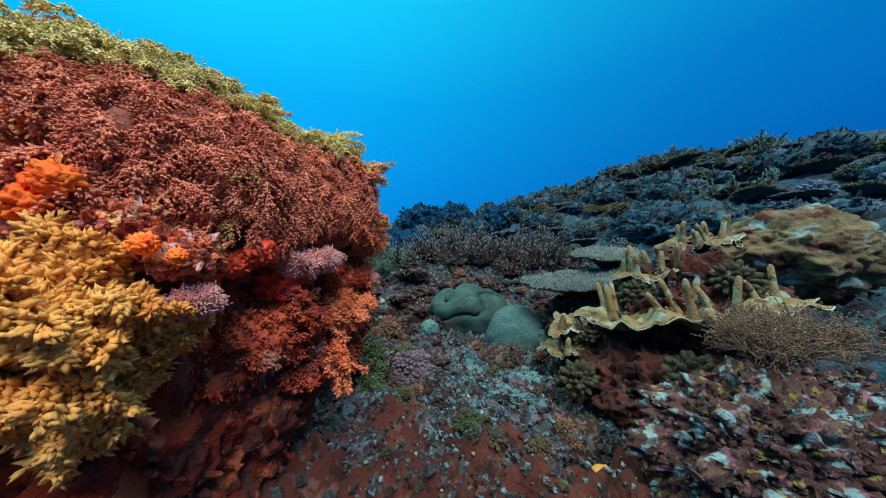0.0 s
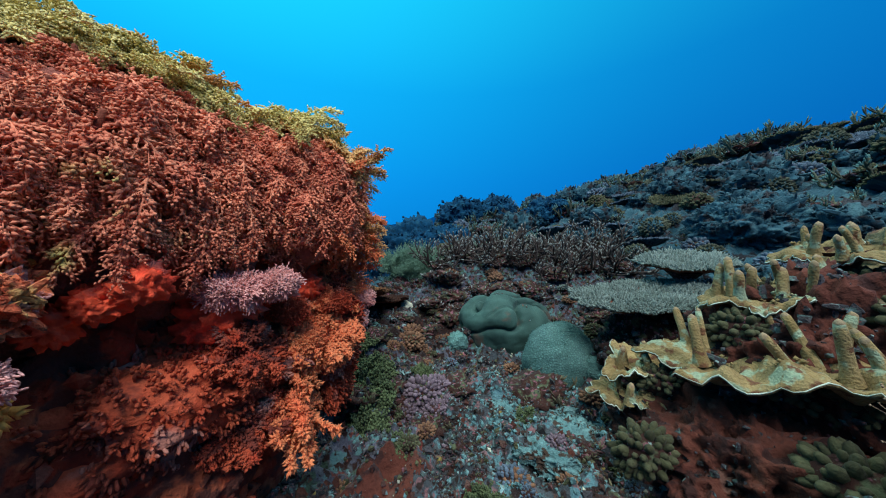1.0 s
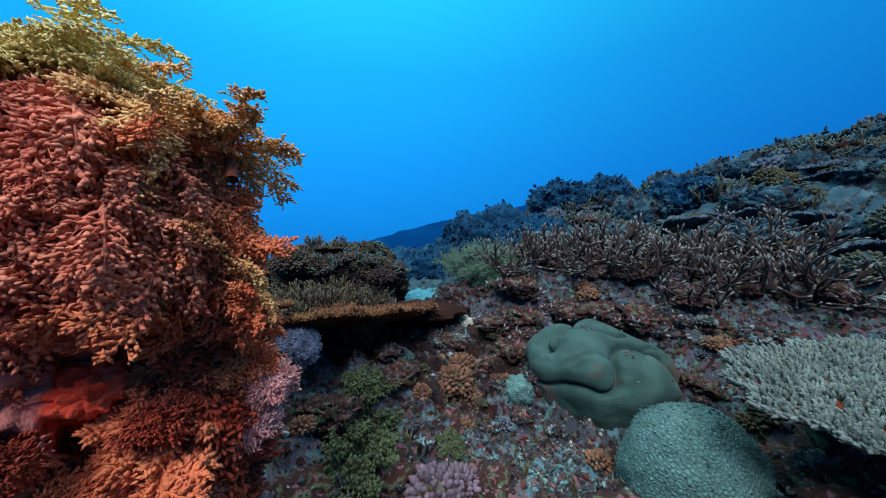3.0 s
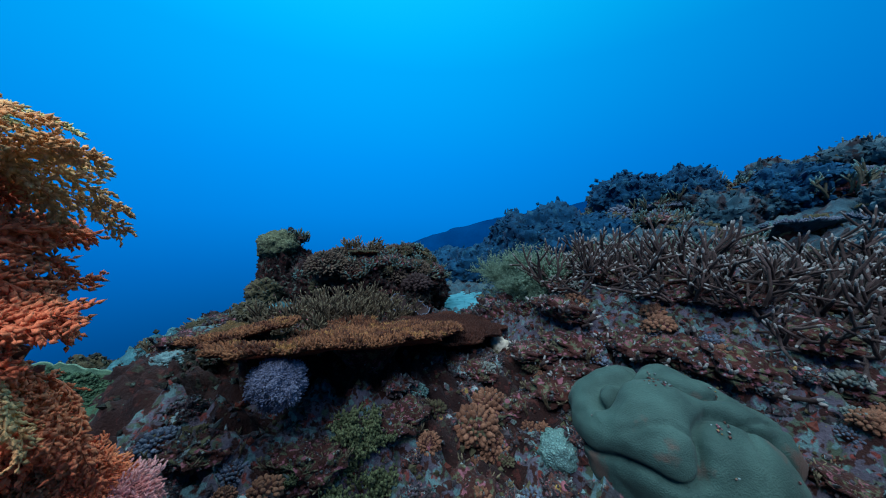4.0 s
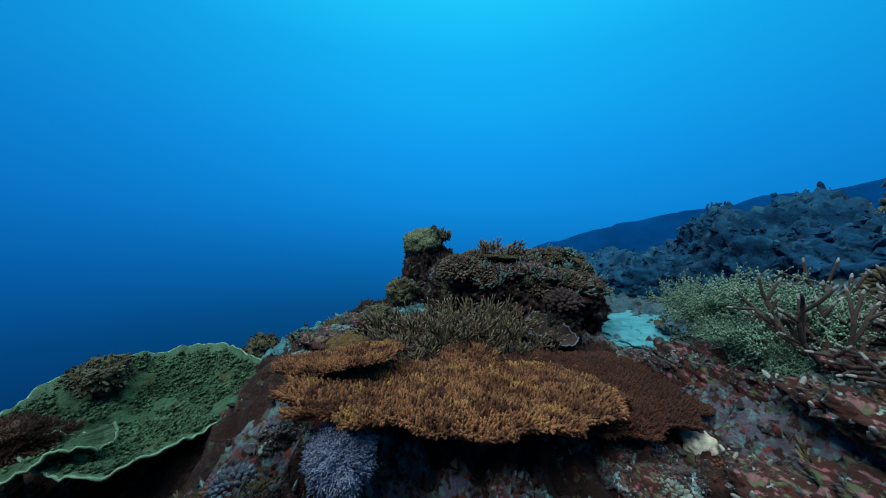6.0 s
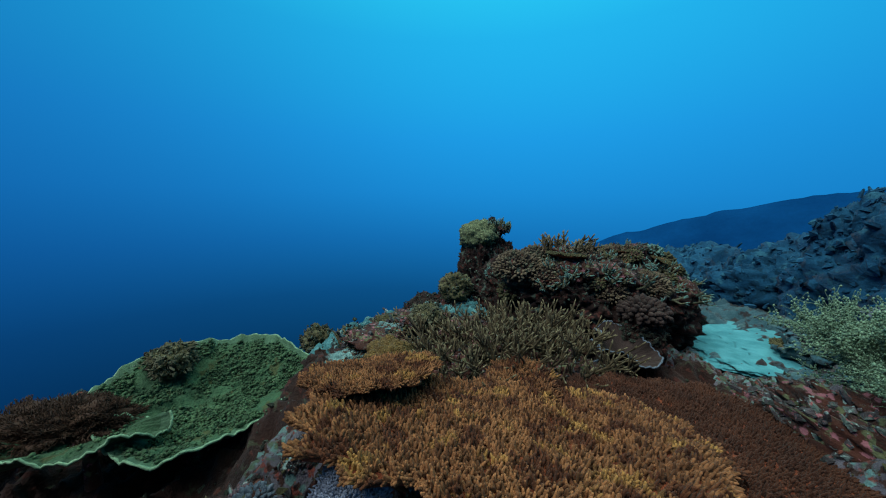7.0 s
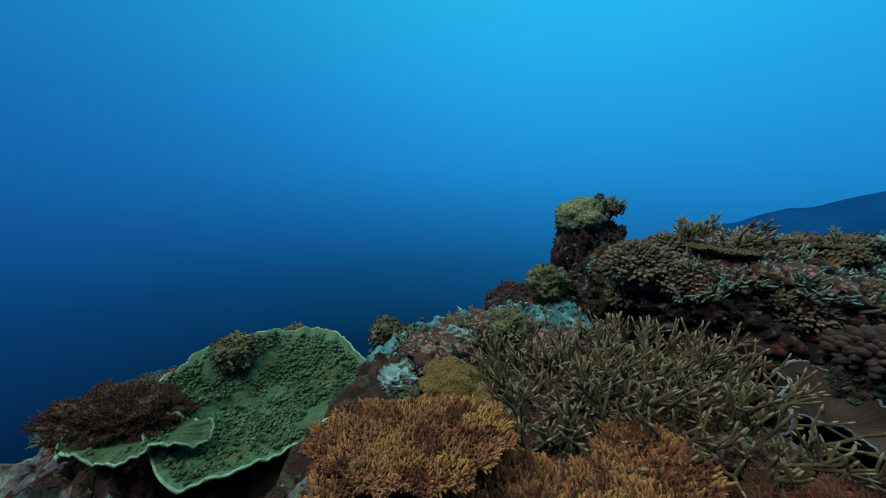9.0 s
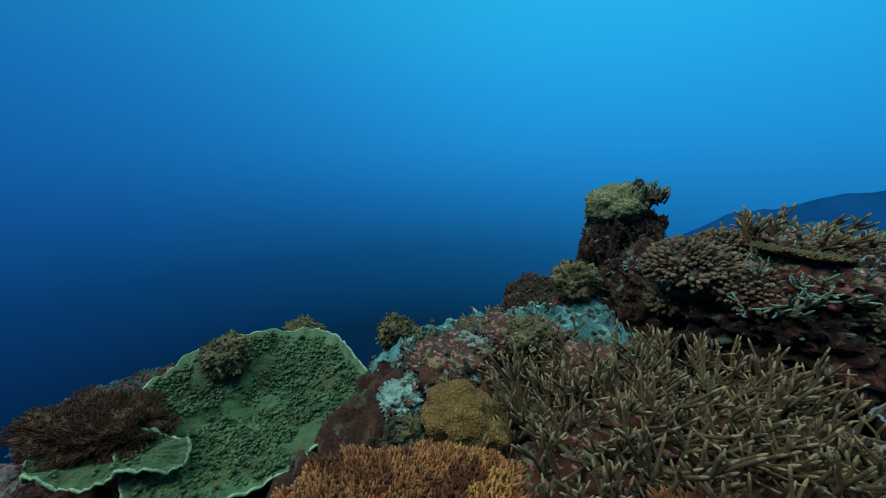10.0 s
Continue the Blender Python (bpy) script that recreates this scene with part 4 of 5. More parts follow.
foot_skin = blob((0.36, 0.26, 0.26), 5, 0.3, 2.0, 28.0, fine=0.12, crag=0.14)
table_foot = thing("rock", foot_skin, ROCK, "crusted rock under the pale table coral", "rock")
encrust(table_foot, foot_skin.v, (0.36, 0.26, 0.26), CRUST_MIX, 2200, 0.003, 0.02, 281)
table_foot.matrix_basis = place(1.16, 2.48, 0.42, 20)
def pimpled(ob, skin, material, count, size, seed, keep=None, name="polyp_cover"):
    """Small rounded polyps over a coral's skin, where keep allows them."""
    rng = random.Random(seed)
    g = Geo()
    for k in range(count):
        p = Vector(rng.choice(skin)) + wobble(rng, size)
        if keep is None or keep(p):
            g.lump(p, size * rng.uniform(0.6, 1.2), rng, 0.7, p.normalized())
    part(name, g, material, ob)["kind"] = "stuff"


def folded(radii, seed):
    """A smooth dome with winding creases between soft folds on its upper side."""
    g = blob((1, 1, 1), 6, 0.05, 1.4, seed, fine=0.0)
    off = Vector((seed, 2.3 * seed, 1.7 * seed))
    out = []
    for p in g.v:
        d = p.normalized()
        n1 = noise.noise(d * 1.3 + off) + 0.08 * noise.noise(d * 3.0 + off)
        n2 = noise.noise(d * 1.2 - off)
        up = step(d.z, -0.25, 0.3)
        e = 1 - up * (0.15 * math.exp(-(n1 / 0.045) ** 2) + 0.05 * math.exp(-(n2 / 0.03) ** 2) * step(d.z, 0.3, 0.7)) + up * 0.12 * min(abs(n1), 0.35) / 0.35
        q = p * e
        out.append(Vector((q.x * radii[0], q.y * radii[1], q.z * radii[2])))
    g.v = out
    return g


brain_skin = blob((0.24, 0.21, 0.26), 5, 0.10, 1.3, 2.0, fine=0.008)
brain = thing("brain_coral", brain_skin, BRAIN, "grey-green domed brain coral", "brain coral")
brain.matrix_basis = place(0.57, 2.49, 0.31, 20)
skirt_skin = blob((0.23, 0.14, 0.11), 5, 0.2, 1.3, 3.0, fine=0.02)
skirt = thing("brain_coral", skirt_skin, BRAIN, "lower lobe of grey-green brain coral", "brain coral")
skirt.matrix_basis = place(0.83, 2.45, 0.29, 20, 1, (0, 16))


lobed_skin = folded((0.36, 0.30, 0.29), 4.0)
lobed = thing("lobed_coral", lobed_skin, LOBE, "smooth grey-olive lobed coral with winding creases", "lobed coral")
lobed.matrix_basis = place(0.24, 3.03, 0.39, 0)
pimpled(brain, brain_skin.v, BRAIN, 4200, 0.0045, 401, lambda p: p.z > -0.1)
pimpled(skirt, skirt_skin.v, BRAIN, 2600, 0.0045, 402, lambda p: p.z > -0.05)
pimpled(lobed, lobed_skin.v, PALE_CRUST, 5200, 0.006, 403, lambda p: (p.z > 0.12 and noise.noise(p * 7) > 0.36) or (p - Vector((-0.27, -0.12, 0.10))).length < 0.055, "crust_patch")
lump = thing("lobed_coral", blob((0.09, 0.09, 0.09), 4, 0.2, 2.0, 6.0, 0.2, 2.5), BRAIN, "small knobbly coral beside the lobed coral", "lobed coral")
lump.matrix_basis = place(-0.13, 2.84, 0.32)

hydroid = twig_bush(15, "hydroid_bush", "feathery brown hydroid bush", HYDROID, 0.24, 26, 4, 1.0, 0.0026, "hydroid", 0.0028)
put_many([hydroid], [place(1.06, 1.02, 0.66), place(1.22, 1.08, 0.64, 120, 1.05)])

# ---- gully floor ----

tuft = twig_bush(41, "algae_tuft", "olive-green algae tuft on the gully floor", ALGAE, 0.12, 16, 4, 0.9, 0.003, "algae", 0.005)
put_many([tuft], [place(x, y, top(x, y), 60 * k, s) for k, (x, y, s) in enumerate(((-0.47, 1.80, 1.4), (-0.60, 2.12, 1.5), (-0.50, 1.94, 1.5), (-0.72, 2.24, 1.3), (-0.44, 1.70, 1.3), (-0.38, 1.95, 0.9), (-0.25, 1.6, 0.8), (0.30, 1.9, 0.7), (0.55, 1.75, 0.8), (-0.30, 2.3, 0.8), (0.70, 1.45, 0.8), (-0.75, 2.0, 0.7), (0.1, 1.35, 0.7)))])
MOUNDS = ((-0.50, 2.74, 0.105, BROWN_KNOB, "brown knobbly coral clump"), (0.45, 2.05, 0.045, TABLE_PALE, "white knobbly coral clump"), (0.88, 1.62, 0.05, BLUE, "pale blue coral clump"), (0.40, 1.70, 0.05, MAUVE, "mauve coral clump"), (-0.18, 2.12, 0.08, MAUVE, "mauve coral clump"),
          (-0.10, 2.02, 0.06, MAUVE, "mauve coral clump"), (-0.02, 1.72, 0.06, MAUVE, "dull pink coral clump"), (0.62, 1.30, 0.05, MAUVE, "dull pink coral clump"), (-0.52, 2.90, 0.10, BROWN_KNOB, "brown knobbly coral clump"),
          (-0.42, 2.78, 0.08, BROWN_KNOB, "brown knobbly coral clump"), (-0.25, 2.06, 0.10, MAUVE, "mauve fluffy coral clump"), (-0.16, 1.98, 0.08, MAUVE, "mauve fluffy coral clump"), (-0.32, 1.96, 0.07, MAUVE, "mauve fluffy coral clump"), (-0.75, 2.60, 0.05, BRAIN, "small green domed coral"), (-0.12, 3.42, 0.06, MAUVE, "mauve round coral"), (-0.28, 3.30, 0.06, BLUE, "blue-grey coral clump"),
          (-0.40, 3.15, 0.05, BLUE, "blue-grey coral clump"), (-0.62, 3.05, 0.06, TABLE_PALE, "pale coral clump"), (0.20, 1.50, 0.06, BLUE, "blue-grey coral clump"), (0.75, 1.95, 0.05, MAUVE, "dull pink coral clump"),
          (-0.90, 1.85, 0.05, BLUE, "blue-grey coral clump"), (-1.15, 1.72, 0.06, BLUE, "blue-grey coral clump"), (-1.25, 1.66, 0.05, MAUVE, "mauve coral clump"), (-1.05, 1.80, 0.05, TABLE_OLIVE, "olive coral clump"),
          (0.15, 3.32, 0.06, TABLE_PALE, "pale coral clump"), (0.40, 3.30, 0.05, BLUE, "blue-grey coral clump"), (0.72, 2.90, 0.06, TABLE_OLIVE, "olive coral clump"), (0.95, 3.0, 0.07, TABLE_OLIVE, "olive coral clump"), (-0.55, 2.45, 0.05, BROWN_KNOB, "brown knobbly coral clump"))
for k, (x, y, r, m, lab) in enumerate(MOUNDS):
    o = cauliflower(200 + k, r, m, "coral_clump", lab + " on the reef floor", "coral", 150, 0.19, 0.75, base=ROCK)
    o.matrix_basis = place(x, y, top(x, y) + r * 0.2, 70 * k)
APRON = [cauliflower(250, 0.05, BLUE, "coral_clump", "blue-grey coral clump on the crusted apron", "coral", 70, 0.26, 0.75, base=ROCK),
         cauliflower(251, 0.06, BROWN_KNOB, "coral_clump", "brown knobbly coral clump on the crusted apron", "coral", 70, 0.28, 0.75, base=ROCK),
         staghorn(252, STAG, "stubby brown branching coral on the crusted apron", 12, 0.04, 0.010, 1, 0.1, 0.8),
         cauliflower(253, 0.045, TABLE_PALE, "coral_clump", "pale coral clump on the crusted apron", "coral", 60, 0.26, 0.6, base=ROCK)]
rng = random.Random(25)
put_many(APRON, [place(x, y, top(x, y) + 0.01, rng.uniform(0, 360), rng.uniform(0.7, 1.3), (rng.uniform(-15, 15), rng.uniform(-15, 15))) for x, y in [(rng.uniform(-0.5, 1.1), rng.uniform(3.2, 3.8)) for k in range(34)]])
far_table = table_coral(71, 0.26, 0.18, FAR_HAZED, "thin teal-grey table coral at the drop-off", 0.02, 0.01, 0.4, 1500, 0.014, 0.004)
far_table.matrix_basis = place(-1.97, 0.42, 0.36, 0, 1, (0, -3))
ball = thing("sponge", blob((0.045, 0.045, 0.045), 3, 0.1, 2.0, 66.0), YELLOW, "round yellow sponge on the rubble", "sponge")
ball.matrix_basis = place(0.56, 1.12, top(0.56, 1.12) + 0.03)

# ---- staghorn thicket ----

stags = [staghorn(s, STAG, "brown staghorn coral thicket with pale tips", 13, 0.135, 0.0105, 2, 0.06) for s in (1, 2, 3, 4)]
rng = random.Random(3)
poses = []
for j in range(5):
    for i in range(7):
        x = -0.38 + 0.30 * i + rng.uniform(-0.09, 0.09)
        y = 3.72 + 0.28 * j + rng.uniform(-0.09, 0.09) + 0.05 * abs(i - 3) * (j == 0)
        poses.append(place(x, y, top(x, y) + 0.01, rng.uniform(0, 360), rng.uniform(0.75, 1.1), (rng.uniform(-5, 28), rng.uniform(-14, 14))))
put_many(stags, poses)

olives = [staghorn(s, STAG_OLIVE, "olive-brown staghorn coral beside the table coral", 15, 0.108, 0.0074, 2, 0.08, 1.2) for s in (7, 8, 9)]
put_many(olives, [place(x, y, z, 77 * k, s) for k, (x, y, z, s) in enumerate(((-1.70, 2.44, 0.54, 0.9), (-1.80, 2.58, 0.56, 1.0), (-1.72, 2.72, 0.52, 1.0), (-1.92, 2.76, 0.58, 1.0), (-1.80, 2.92, 0.54, 1.0), (-1.98, 2.98, 0.58, 0.95), (-1.70, 3.08, 0.52, 0.95), (-1.90, 3.18, 0.54, 0.95), (-1.98, 2.55, 0.54, 0.9), (-2.0, 3.4, 0.5, 0.9), (-1.74, 3.3, 0.46, 0.9), (-2.16, 2.72, 0.54, 0.9), (-2.18, 3.0, 0.54, 0.9), (-2.14, 3.24, 0.52, 0.9)))])

shelf_skin = blob((0.75, 0.34, 0.30), 6, 0.25, 2.2, 63.0, fine=0.12, crag=0.14)
shelf = thing("rock", shelf_skin, ROCK, "dark undercut reef shelf below the gorgonians", "rock")
encrust(shelf, shelf_skin.v, (0.75, 0.34, 0.30), CRUST_MIX, 4200, 0.004, 0.026, 63)
shelf.matrix_basis = place(-0.52, 3.94, 0.42, -8)
gorgon = twig_bush(21, "gorgonian", "pale green bushy gorgonian on the ledge", GORGON, 0.44, 22, 5, 0.55, 0.004, leaf=0.0045)
put_many([gorgon], [place(x, y, z, a, s) for x, y, z, a, s in ((-0.70, 4.04, 0.70, 0, 1.2), (-0.92, 4.16, 0.66, 100, 1.25), (-0.56, 3.92, 0.68, 200, 0.6), (-0.78, 3.92, 0.64, 50, 0.8), (0.25, 4.85, top(0.25, 4.85), 250, 0.9), (-0.2, 4.8, top(-0.2, 4.8), 20, 0.8))])

# ---- long table coral, leaf corals ----

long_table = table_coral(6, 0.38, 0.68, TABLE_BROWN, "large rust-brown table coral covered with branchlets", 0.035, 0.0, 0.45, 14000, 0.020, 0.0050, None, 0.10)
long_table.matrix_basis = place(-1.09, 2.57, 0.70, 4, 1, (-10, -9))
side_table = table_coral(26, 0.40, 0.60, TABLE_TAN, "olive-tan table coral joined to a larger one", 0.03, 0.0, 0.35, 14000, 0.015, 0.004, None, 0.1)
side_table.matrix_basis = place(-1.12, 3.28, 0.565, 4, 1, (-6, -2))
small_table = table_coral(9, 0.18, 0.15, TABLE_BROWN, "small tan table coral", 0.02, 0.01, 0.3, 1400, 0.018)
small_table.matrix_basis = place(-1.44, 2.74, 0.64, 0)
olive_table = table_coral(12, 0.20, 0.24, TABLE_BROWN, "rust-brown table coral at the ledge", 0.02, 0.0, 0.3, 5200, 0.014, 0.0036)
olive_table.matrix_basis = place(-1.40, 2.09, 0.785, 30, 1, (-6, -6))

leaf = leaf_coral(2, 0.47, "green leaf coral dish with a pale frilled rim", "leaf_coral", 0.13, 1.15, 0.10, 16000, cut=((0.57, 0.35), (-0.94, 0.33)))
leaf.matrix_basis = place(-1.90, 1.25, 0.385, 14, 1, (-1, 9))
leaf2 = leaf_coral(5, 0.095, "narrow green leaf coral tongue below the dish", "leaf_coral", 0.02, 2.75, 0.04, 160)
leaf2.matrix_basis = place(-1.63, 0.97, 0.485, 11, 1, (0, 3))
leaf_bush = bristled(33, (0.15, 0.28, 0.09), CUSHION, "hydroid_bush", "dense brown hydroid cushion on the leaf coral", "hydroid", 14000, 0.015, 5, 0.35, 0.3, 0.45)
leaf_bush.matrix_basis = place(-1.73, 0.79, 0.50)
vase = leaf_coral(7, 0.15, "dusky cup-shaped leaf coral with a mauve rim", "cup_coral", 0.14, 1.0, 0.2, 20, DUSK)
vase.matrix_basis = place(-1.98, 3.44, 0.36, 0, 1, (16, 8))
fold = leaf_coral(17, 0.23, "dusky folded leaf coral below the massif", "cup_coral", 0.12, 0.8, 0.3, 30, DUSK)
fold.matrix_basis = place(-1.95, 3.75, 0.40, 60, 1, (10, 12))

ochre = thing("brain_coral", blob((0.15, 0.16, 0.13), 5, 0.2, 1.6, 8.0, 0.18, 1.8, fine=0.04), YELLOW_BRAIN, "small ochre brain coral by the table", "brain coral")
ochre.matrix_basis = place(-1.80, 2.17, 0.60)
pinkc = bristled(44, (0.105, 0.095, 0.085), LILAC, "cauliflower_coral", "lilac domed polyp coral with a fuzzy skin", "soft coral", 9000, 0.004, 5, 0.16, 0.25, 0.6)
pinkc.matrix_basis = place(-0.93, 2.02, 0.70)
white_patch = thing("cauliflower_coral", blob((0.07, 0.05, 0.07), 4, 0.2, 2.0, 46.0, 0.2), PALE, "white coral patch under the table coral", "soft coral")
white_patch.matrix_basis = place(-0.72, 3.42, 0.47)

for k, (x, y, z, r) in enumerate(((-2.86, 1.63, 0.30, 0.14), (-2.10, 1.02, 0.58, 0.10), (-2.20, 0.92, 0.50, 0.12), (-2.5, 2.2, 0.5, 0.12), (-3.22, 2.90, 0.60, 0.17), (-2.35, 2.45, 0.62, 0.12), (-1.75, 2.0, 0.58, 0.08), (-3.0, 0.8, 0.15, 0.14), (-2.5, 1.9, 0.45, 0.1))):
    skin = blob((r, r, r * 0.85), 5, 0.3, 2.0, 300.0 + k, 0.15, 2.4, None, 0.12, 0.08)
    o = thing("stony_coral", skin, TABLE_OLIVE, "dark olive knobbly coral head at the reef edge", "coral")
    encrust(o, skin.v, (r, r, r * 0.85), STAG_TEAL if k % 2 else TEAL_CRUST, 900, 0.003, 0.016, 300 + k)
    o.matrix_basis = place(x, y, z, 50 * k)
    if k not in (1,):
        p = thing("rock", blob((r * 0.8, r * 0.8, 0.3), 4, 0.25, 2.0, 400.0 + k), ROCK, "dark rock carrying a coral head", "rock")
        p.matrix_basis = place(x, y, z - 0.25)

# ---- pillar and massif ----

for name, x, y, z, rad, sd, lab in (("rock_massif", -2.76, 3.94, 0.58, (0.52, 0.54, 0.40), 12.0, "dark reef rock crowned with corals"), ("rock_massif", -3.16, 3.48, 0.42, (0.44, 0.36, 0.44), 13.0, "dark reef rock joining the pillar"), ("rock_massif", -2.80, 4.58, 0.46, (0.48, 0.52, 0.52), 9.5, "dark reef rock crowned with corals"),
                                    ("rock_pillar", -4.02, 3.52, 0.56, (0.31, 0.33, 0.60), 10.0, "reef rock pillar with coral cap"), ("rock_pillar", -2.05, 4.02, 0.42, (0.13, 0.14, 0.26), 11.0, "short rock column with a knobbly head"),
                                    ("rock_pillar", -2.2, 6.75, 1.05, (0.34, 0.34, 0.50), 14.0, "far rounded coral pillar"), ("rock_massif", -3.8, 2.75, -0.15, (0.45, 0.35, 0.32), 15.0, "low reef rock at the drop-off"), ("rock_massif", -4.3, 2.95, -0.15, (0.5, 0.4, 0.35), 15.5, "low reef rock at the drop-off"), ("rock_massif", -2.15, 6.8, 0.55, (0.7, 0.5, 0.6), 41.0, "far haze-blue rock under the rounded pillar"), ("rock_massif", -1.35, 6.5, 0.80, (0.8, 0.7, 0.75), 42.0, "far haze-blue rock on the slope"), ("rock_massif", -0.7, 6.2, 1.0, (0.7, 0.5, 0.45), 43.0, "far haze-blue rock on the slope"), ("rock_massif", -3.0, 7.4, 0.35, (0.9, 0.6, 0.55), 44.0, "far haze-blue rock on the slope"), ("rock_massif", -4.6, 7.8, 0.1, (1.6, 0.8, 0.6), 46.0, "far haze-blue ridge falling to the drop-off"), ("rock_massif", -3.1, 8.6, 0.3, (1.6, 0.8, 0.8), 47.0, "far haze-blue ridge falling to the drop-off"), ("rock_massif", -6.2, 7.2, -0.2, (1.4, 0.8, 0.6), 48.0, "far haze-blue ridge falling to the drop-off"), ("rock_massif", -0.45, 7.4, 1.75, (0.5, 0.4, 0.42), 25.0, "far coral-covered rock on the skyline"), ("rock_massif", 0.3, 7.6, 1.8, (0.5, 0.4, 0.42), 26.0, "far coral-covered rock on the skyline"), ("rock_massif", 1.3, 7.0, 1.7, (0.55, 0.4, 0.35), 27.0, "far coral-covered rock on the skyline"), ("rock_massif", 2.7, 3.9, 1.2, (0.5, 0.4, 0.35), 28.0, "dark overhanging rock on the slope")):
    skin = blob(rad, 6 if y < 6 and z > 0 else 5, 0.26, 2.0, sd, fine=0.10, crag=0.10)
    # beyond y 5.8 the rock colour carries the blue of distance haze
    o = thing(name, skin, FAR_BLUE if y > 5.8 else FAR_HAZED if x > 2 else SHADE_ROCK, lab, "reef rock")
    # near rocks get crusts only on top: lit tops above shade-dark faces
    encrust(o, skin.v, rad, FAR_BLUE if y > 5.8 else FAR_HAZED if x > 2 else TEAL_CRUST, 3600 if y < 5.8 else 1500, 0.004, 0.020 if y < 5.8 else 0.05, int(sd * 10), 0.15 if y < 5.8 else -1.0)
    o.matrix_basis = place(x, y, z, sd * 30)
cap = thing("brain_coral", blob((0.24, 0.24, 0.19), 5, 0.16, 1.6, 12.0, 0.10, 2.4, None, 0.05), CAP, "grey-green domed coral capping the pillar", "brain coral")
cap.matrix_basis = place(-4.00, 3.42, 1.04, 0, (1.12, 1.12, 1.15))
cap_bush = staghorn(57, STAG_TEAL, "bushy finger coral on the pillar", 30, 0.06, 0.011, 2, 0.2, 0.45)
cap_bush.matrix_basis = place(-3.98, 3.64, 1.12, 0, 1.0)

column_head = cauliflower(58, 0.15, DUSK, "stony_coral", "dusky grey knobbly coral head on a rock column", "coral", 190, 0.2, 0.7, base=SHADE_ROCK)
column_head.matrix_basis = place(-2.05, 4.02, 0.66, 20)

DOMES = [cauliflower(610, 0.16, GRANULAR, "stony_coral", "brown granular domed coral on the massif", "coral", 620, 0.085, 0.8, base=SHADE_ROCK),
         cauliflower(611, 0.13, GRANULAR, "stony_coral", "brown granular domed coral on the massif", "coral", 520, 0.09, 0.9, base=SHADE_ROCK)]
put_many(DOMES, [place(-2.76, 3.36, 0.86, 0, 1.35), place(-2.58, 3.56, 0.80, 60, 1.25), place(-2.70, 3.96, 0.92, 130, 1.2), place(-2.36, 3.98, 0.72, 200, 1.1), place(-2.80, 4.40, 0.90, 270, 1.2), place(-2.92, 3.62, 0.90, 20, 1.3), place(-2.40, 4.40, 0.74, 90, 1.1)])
crest_bush = staghorn(612, STAG_OLIVE, "olive branching coral on top of the massif", 18, 0.07, 0.010, 2, 0.12, 0.8)
crest_bush.matrix_basis = place(-2.80, 3.86, 1.00, 30, 1.1)
crest_table = table_coral(613, 0.17, 0.14, TABLE_OLIVE, "small olive table coral on top of the massif", 0.02, 0.01, 0.1, 1500, 0.014, 0.004)
crest_table.matrix_basis = place(-2.62, 3.74, 1.00, 20)

DRESS = [cauliflower(600, 0.07, TABLE_OLIVE, "stony_coral", "small olive knobbly coral on the rock", "coral", 70, 0.24, 0.8, base=ROCK),
         cauliflower(601, 0.06, BRAIN, "stony_coral", "small green knobbly coral on the rock", "coral", 70, 0.22, 0.8, base=ROCK),
         staghorn(602, STAG_TEAL, "small green-grey branching coral on the rock", 14, 0.045, 0.007, 2, 0.1, 0.9),
         table_coral(603, 0.10, 0.085, TABLE_OLIVE, "small table coral on the rock", 0.015, 0.01, 0.08, 420, 0.012, 0.004),
         cauliflower(604, 0.055, TABLE_OLIVE, "stony_coral", "small dark olive knobbly coral on the rock", "coral", 60, 0.24, 0.8, base=ROCK)]
rng = random.Random(77)
poses, banks = [], []
for cx, cy, cz, rad, count, low in ((-2.76, 3.94, 0.58, (0.52, 0.54, 0.40), 16, 0.5), (-3.16, 3.48, 0.42, (0.44, 0.36, 0.44), 6, 0.45), (-2.80, 4.58, 0.52, (0.48, 0.52, 0.52), 34, 0.30), (-4.02, 3.54, 0.46, (0.30, 0.32, 0.45), 3, 0.2), (1.42, 1.78, 0.52, (0.42, 0.36, 0.42), 8, 0.2), (1.02, 1.62, 0.28, (0.38, 0.40, 0.30), 6, 0.0)):
    for k in range(count):
        z = 1 - (1 - low) * (k + 0.5) / count
        a, q = 2.39996 * k, math.sqrt(1 - z * z)
        d = Vector((q * math.cos(a), q * math.sin(a), z))
        p = Vector((cx + rad[0] * d.x, cy + rad[1] * d.y, cz + rad[2] * d.z))
        up = (Vector((d.x / rad[0], d.y / rad[1], d.z / rad[2])).normalized() + Vector((0, 0, 0.9))).normalized()
        turn = Vector((0, 0, 1)).rotation_difference(up).to_matrix().to_4x4()
        (banks if cx > 0 else poses).append(Matrix.Translation(p) @ turn @ pose(0, 0, 0, 0, 0, rng.uniform(0, 360)) @ Matrix.Diagonal((*[rng.uniform(0.7, 1.5)] * 3, 1)))
rng.shuffle(poses)
put_many(DRESS, poses)
put_many([copy_thing(DRESS[k], Matrix.Identity(4)) for k in (0, 4)], banks)

rng = random.Random(101)


def crusted_rock(seed, radii, material, label, cover=CRUST_MIX, count=420, most=0.013):
    skin = blob(radii, 4, 0.35, 2.2, float(seed), fine=0.18, crag=0.25)
    ob = thing("rock", skin, material, label, "rock")
    encrust(ob, skin.v, radii, cover, count, 0.002, most, seed)
    return ob


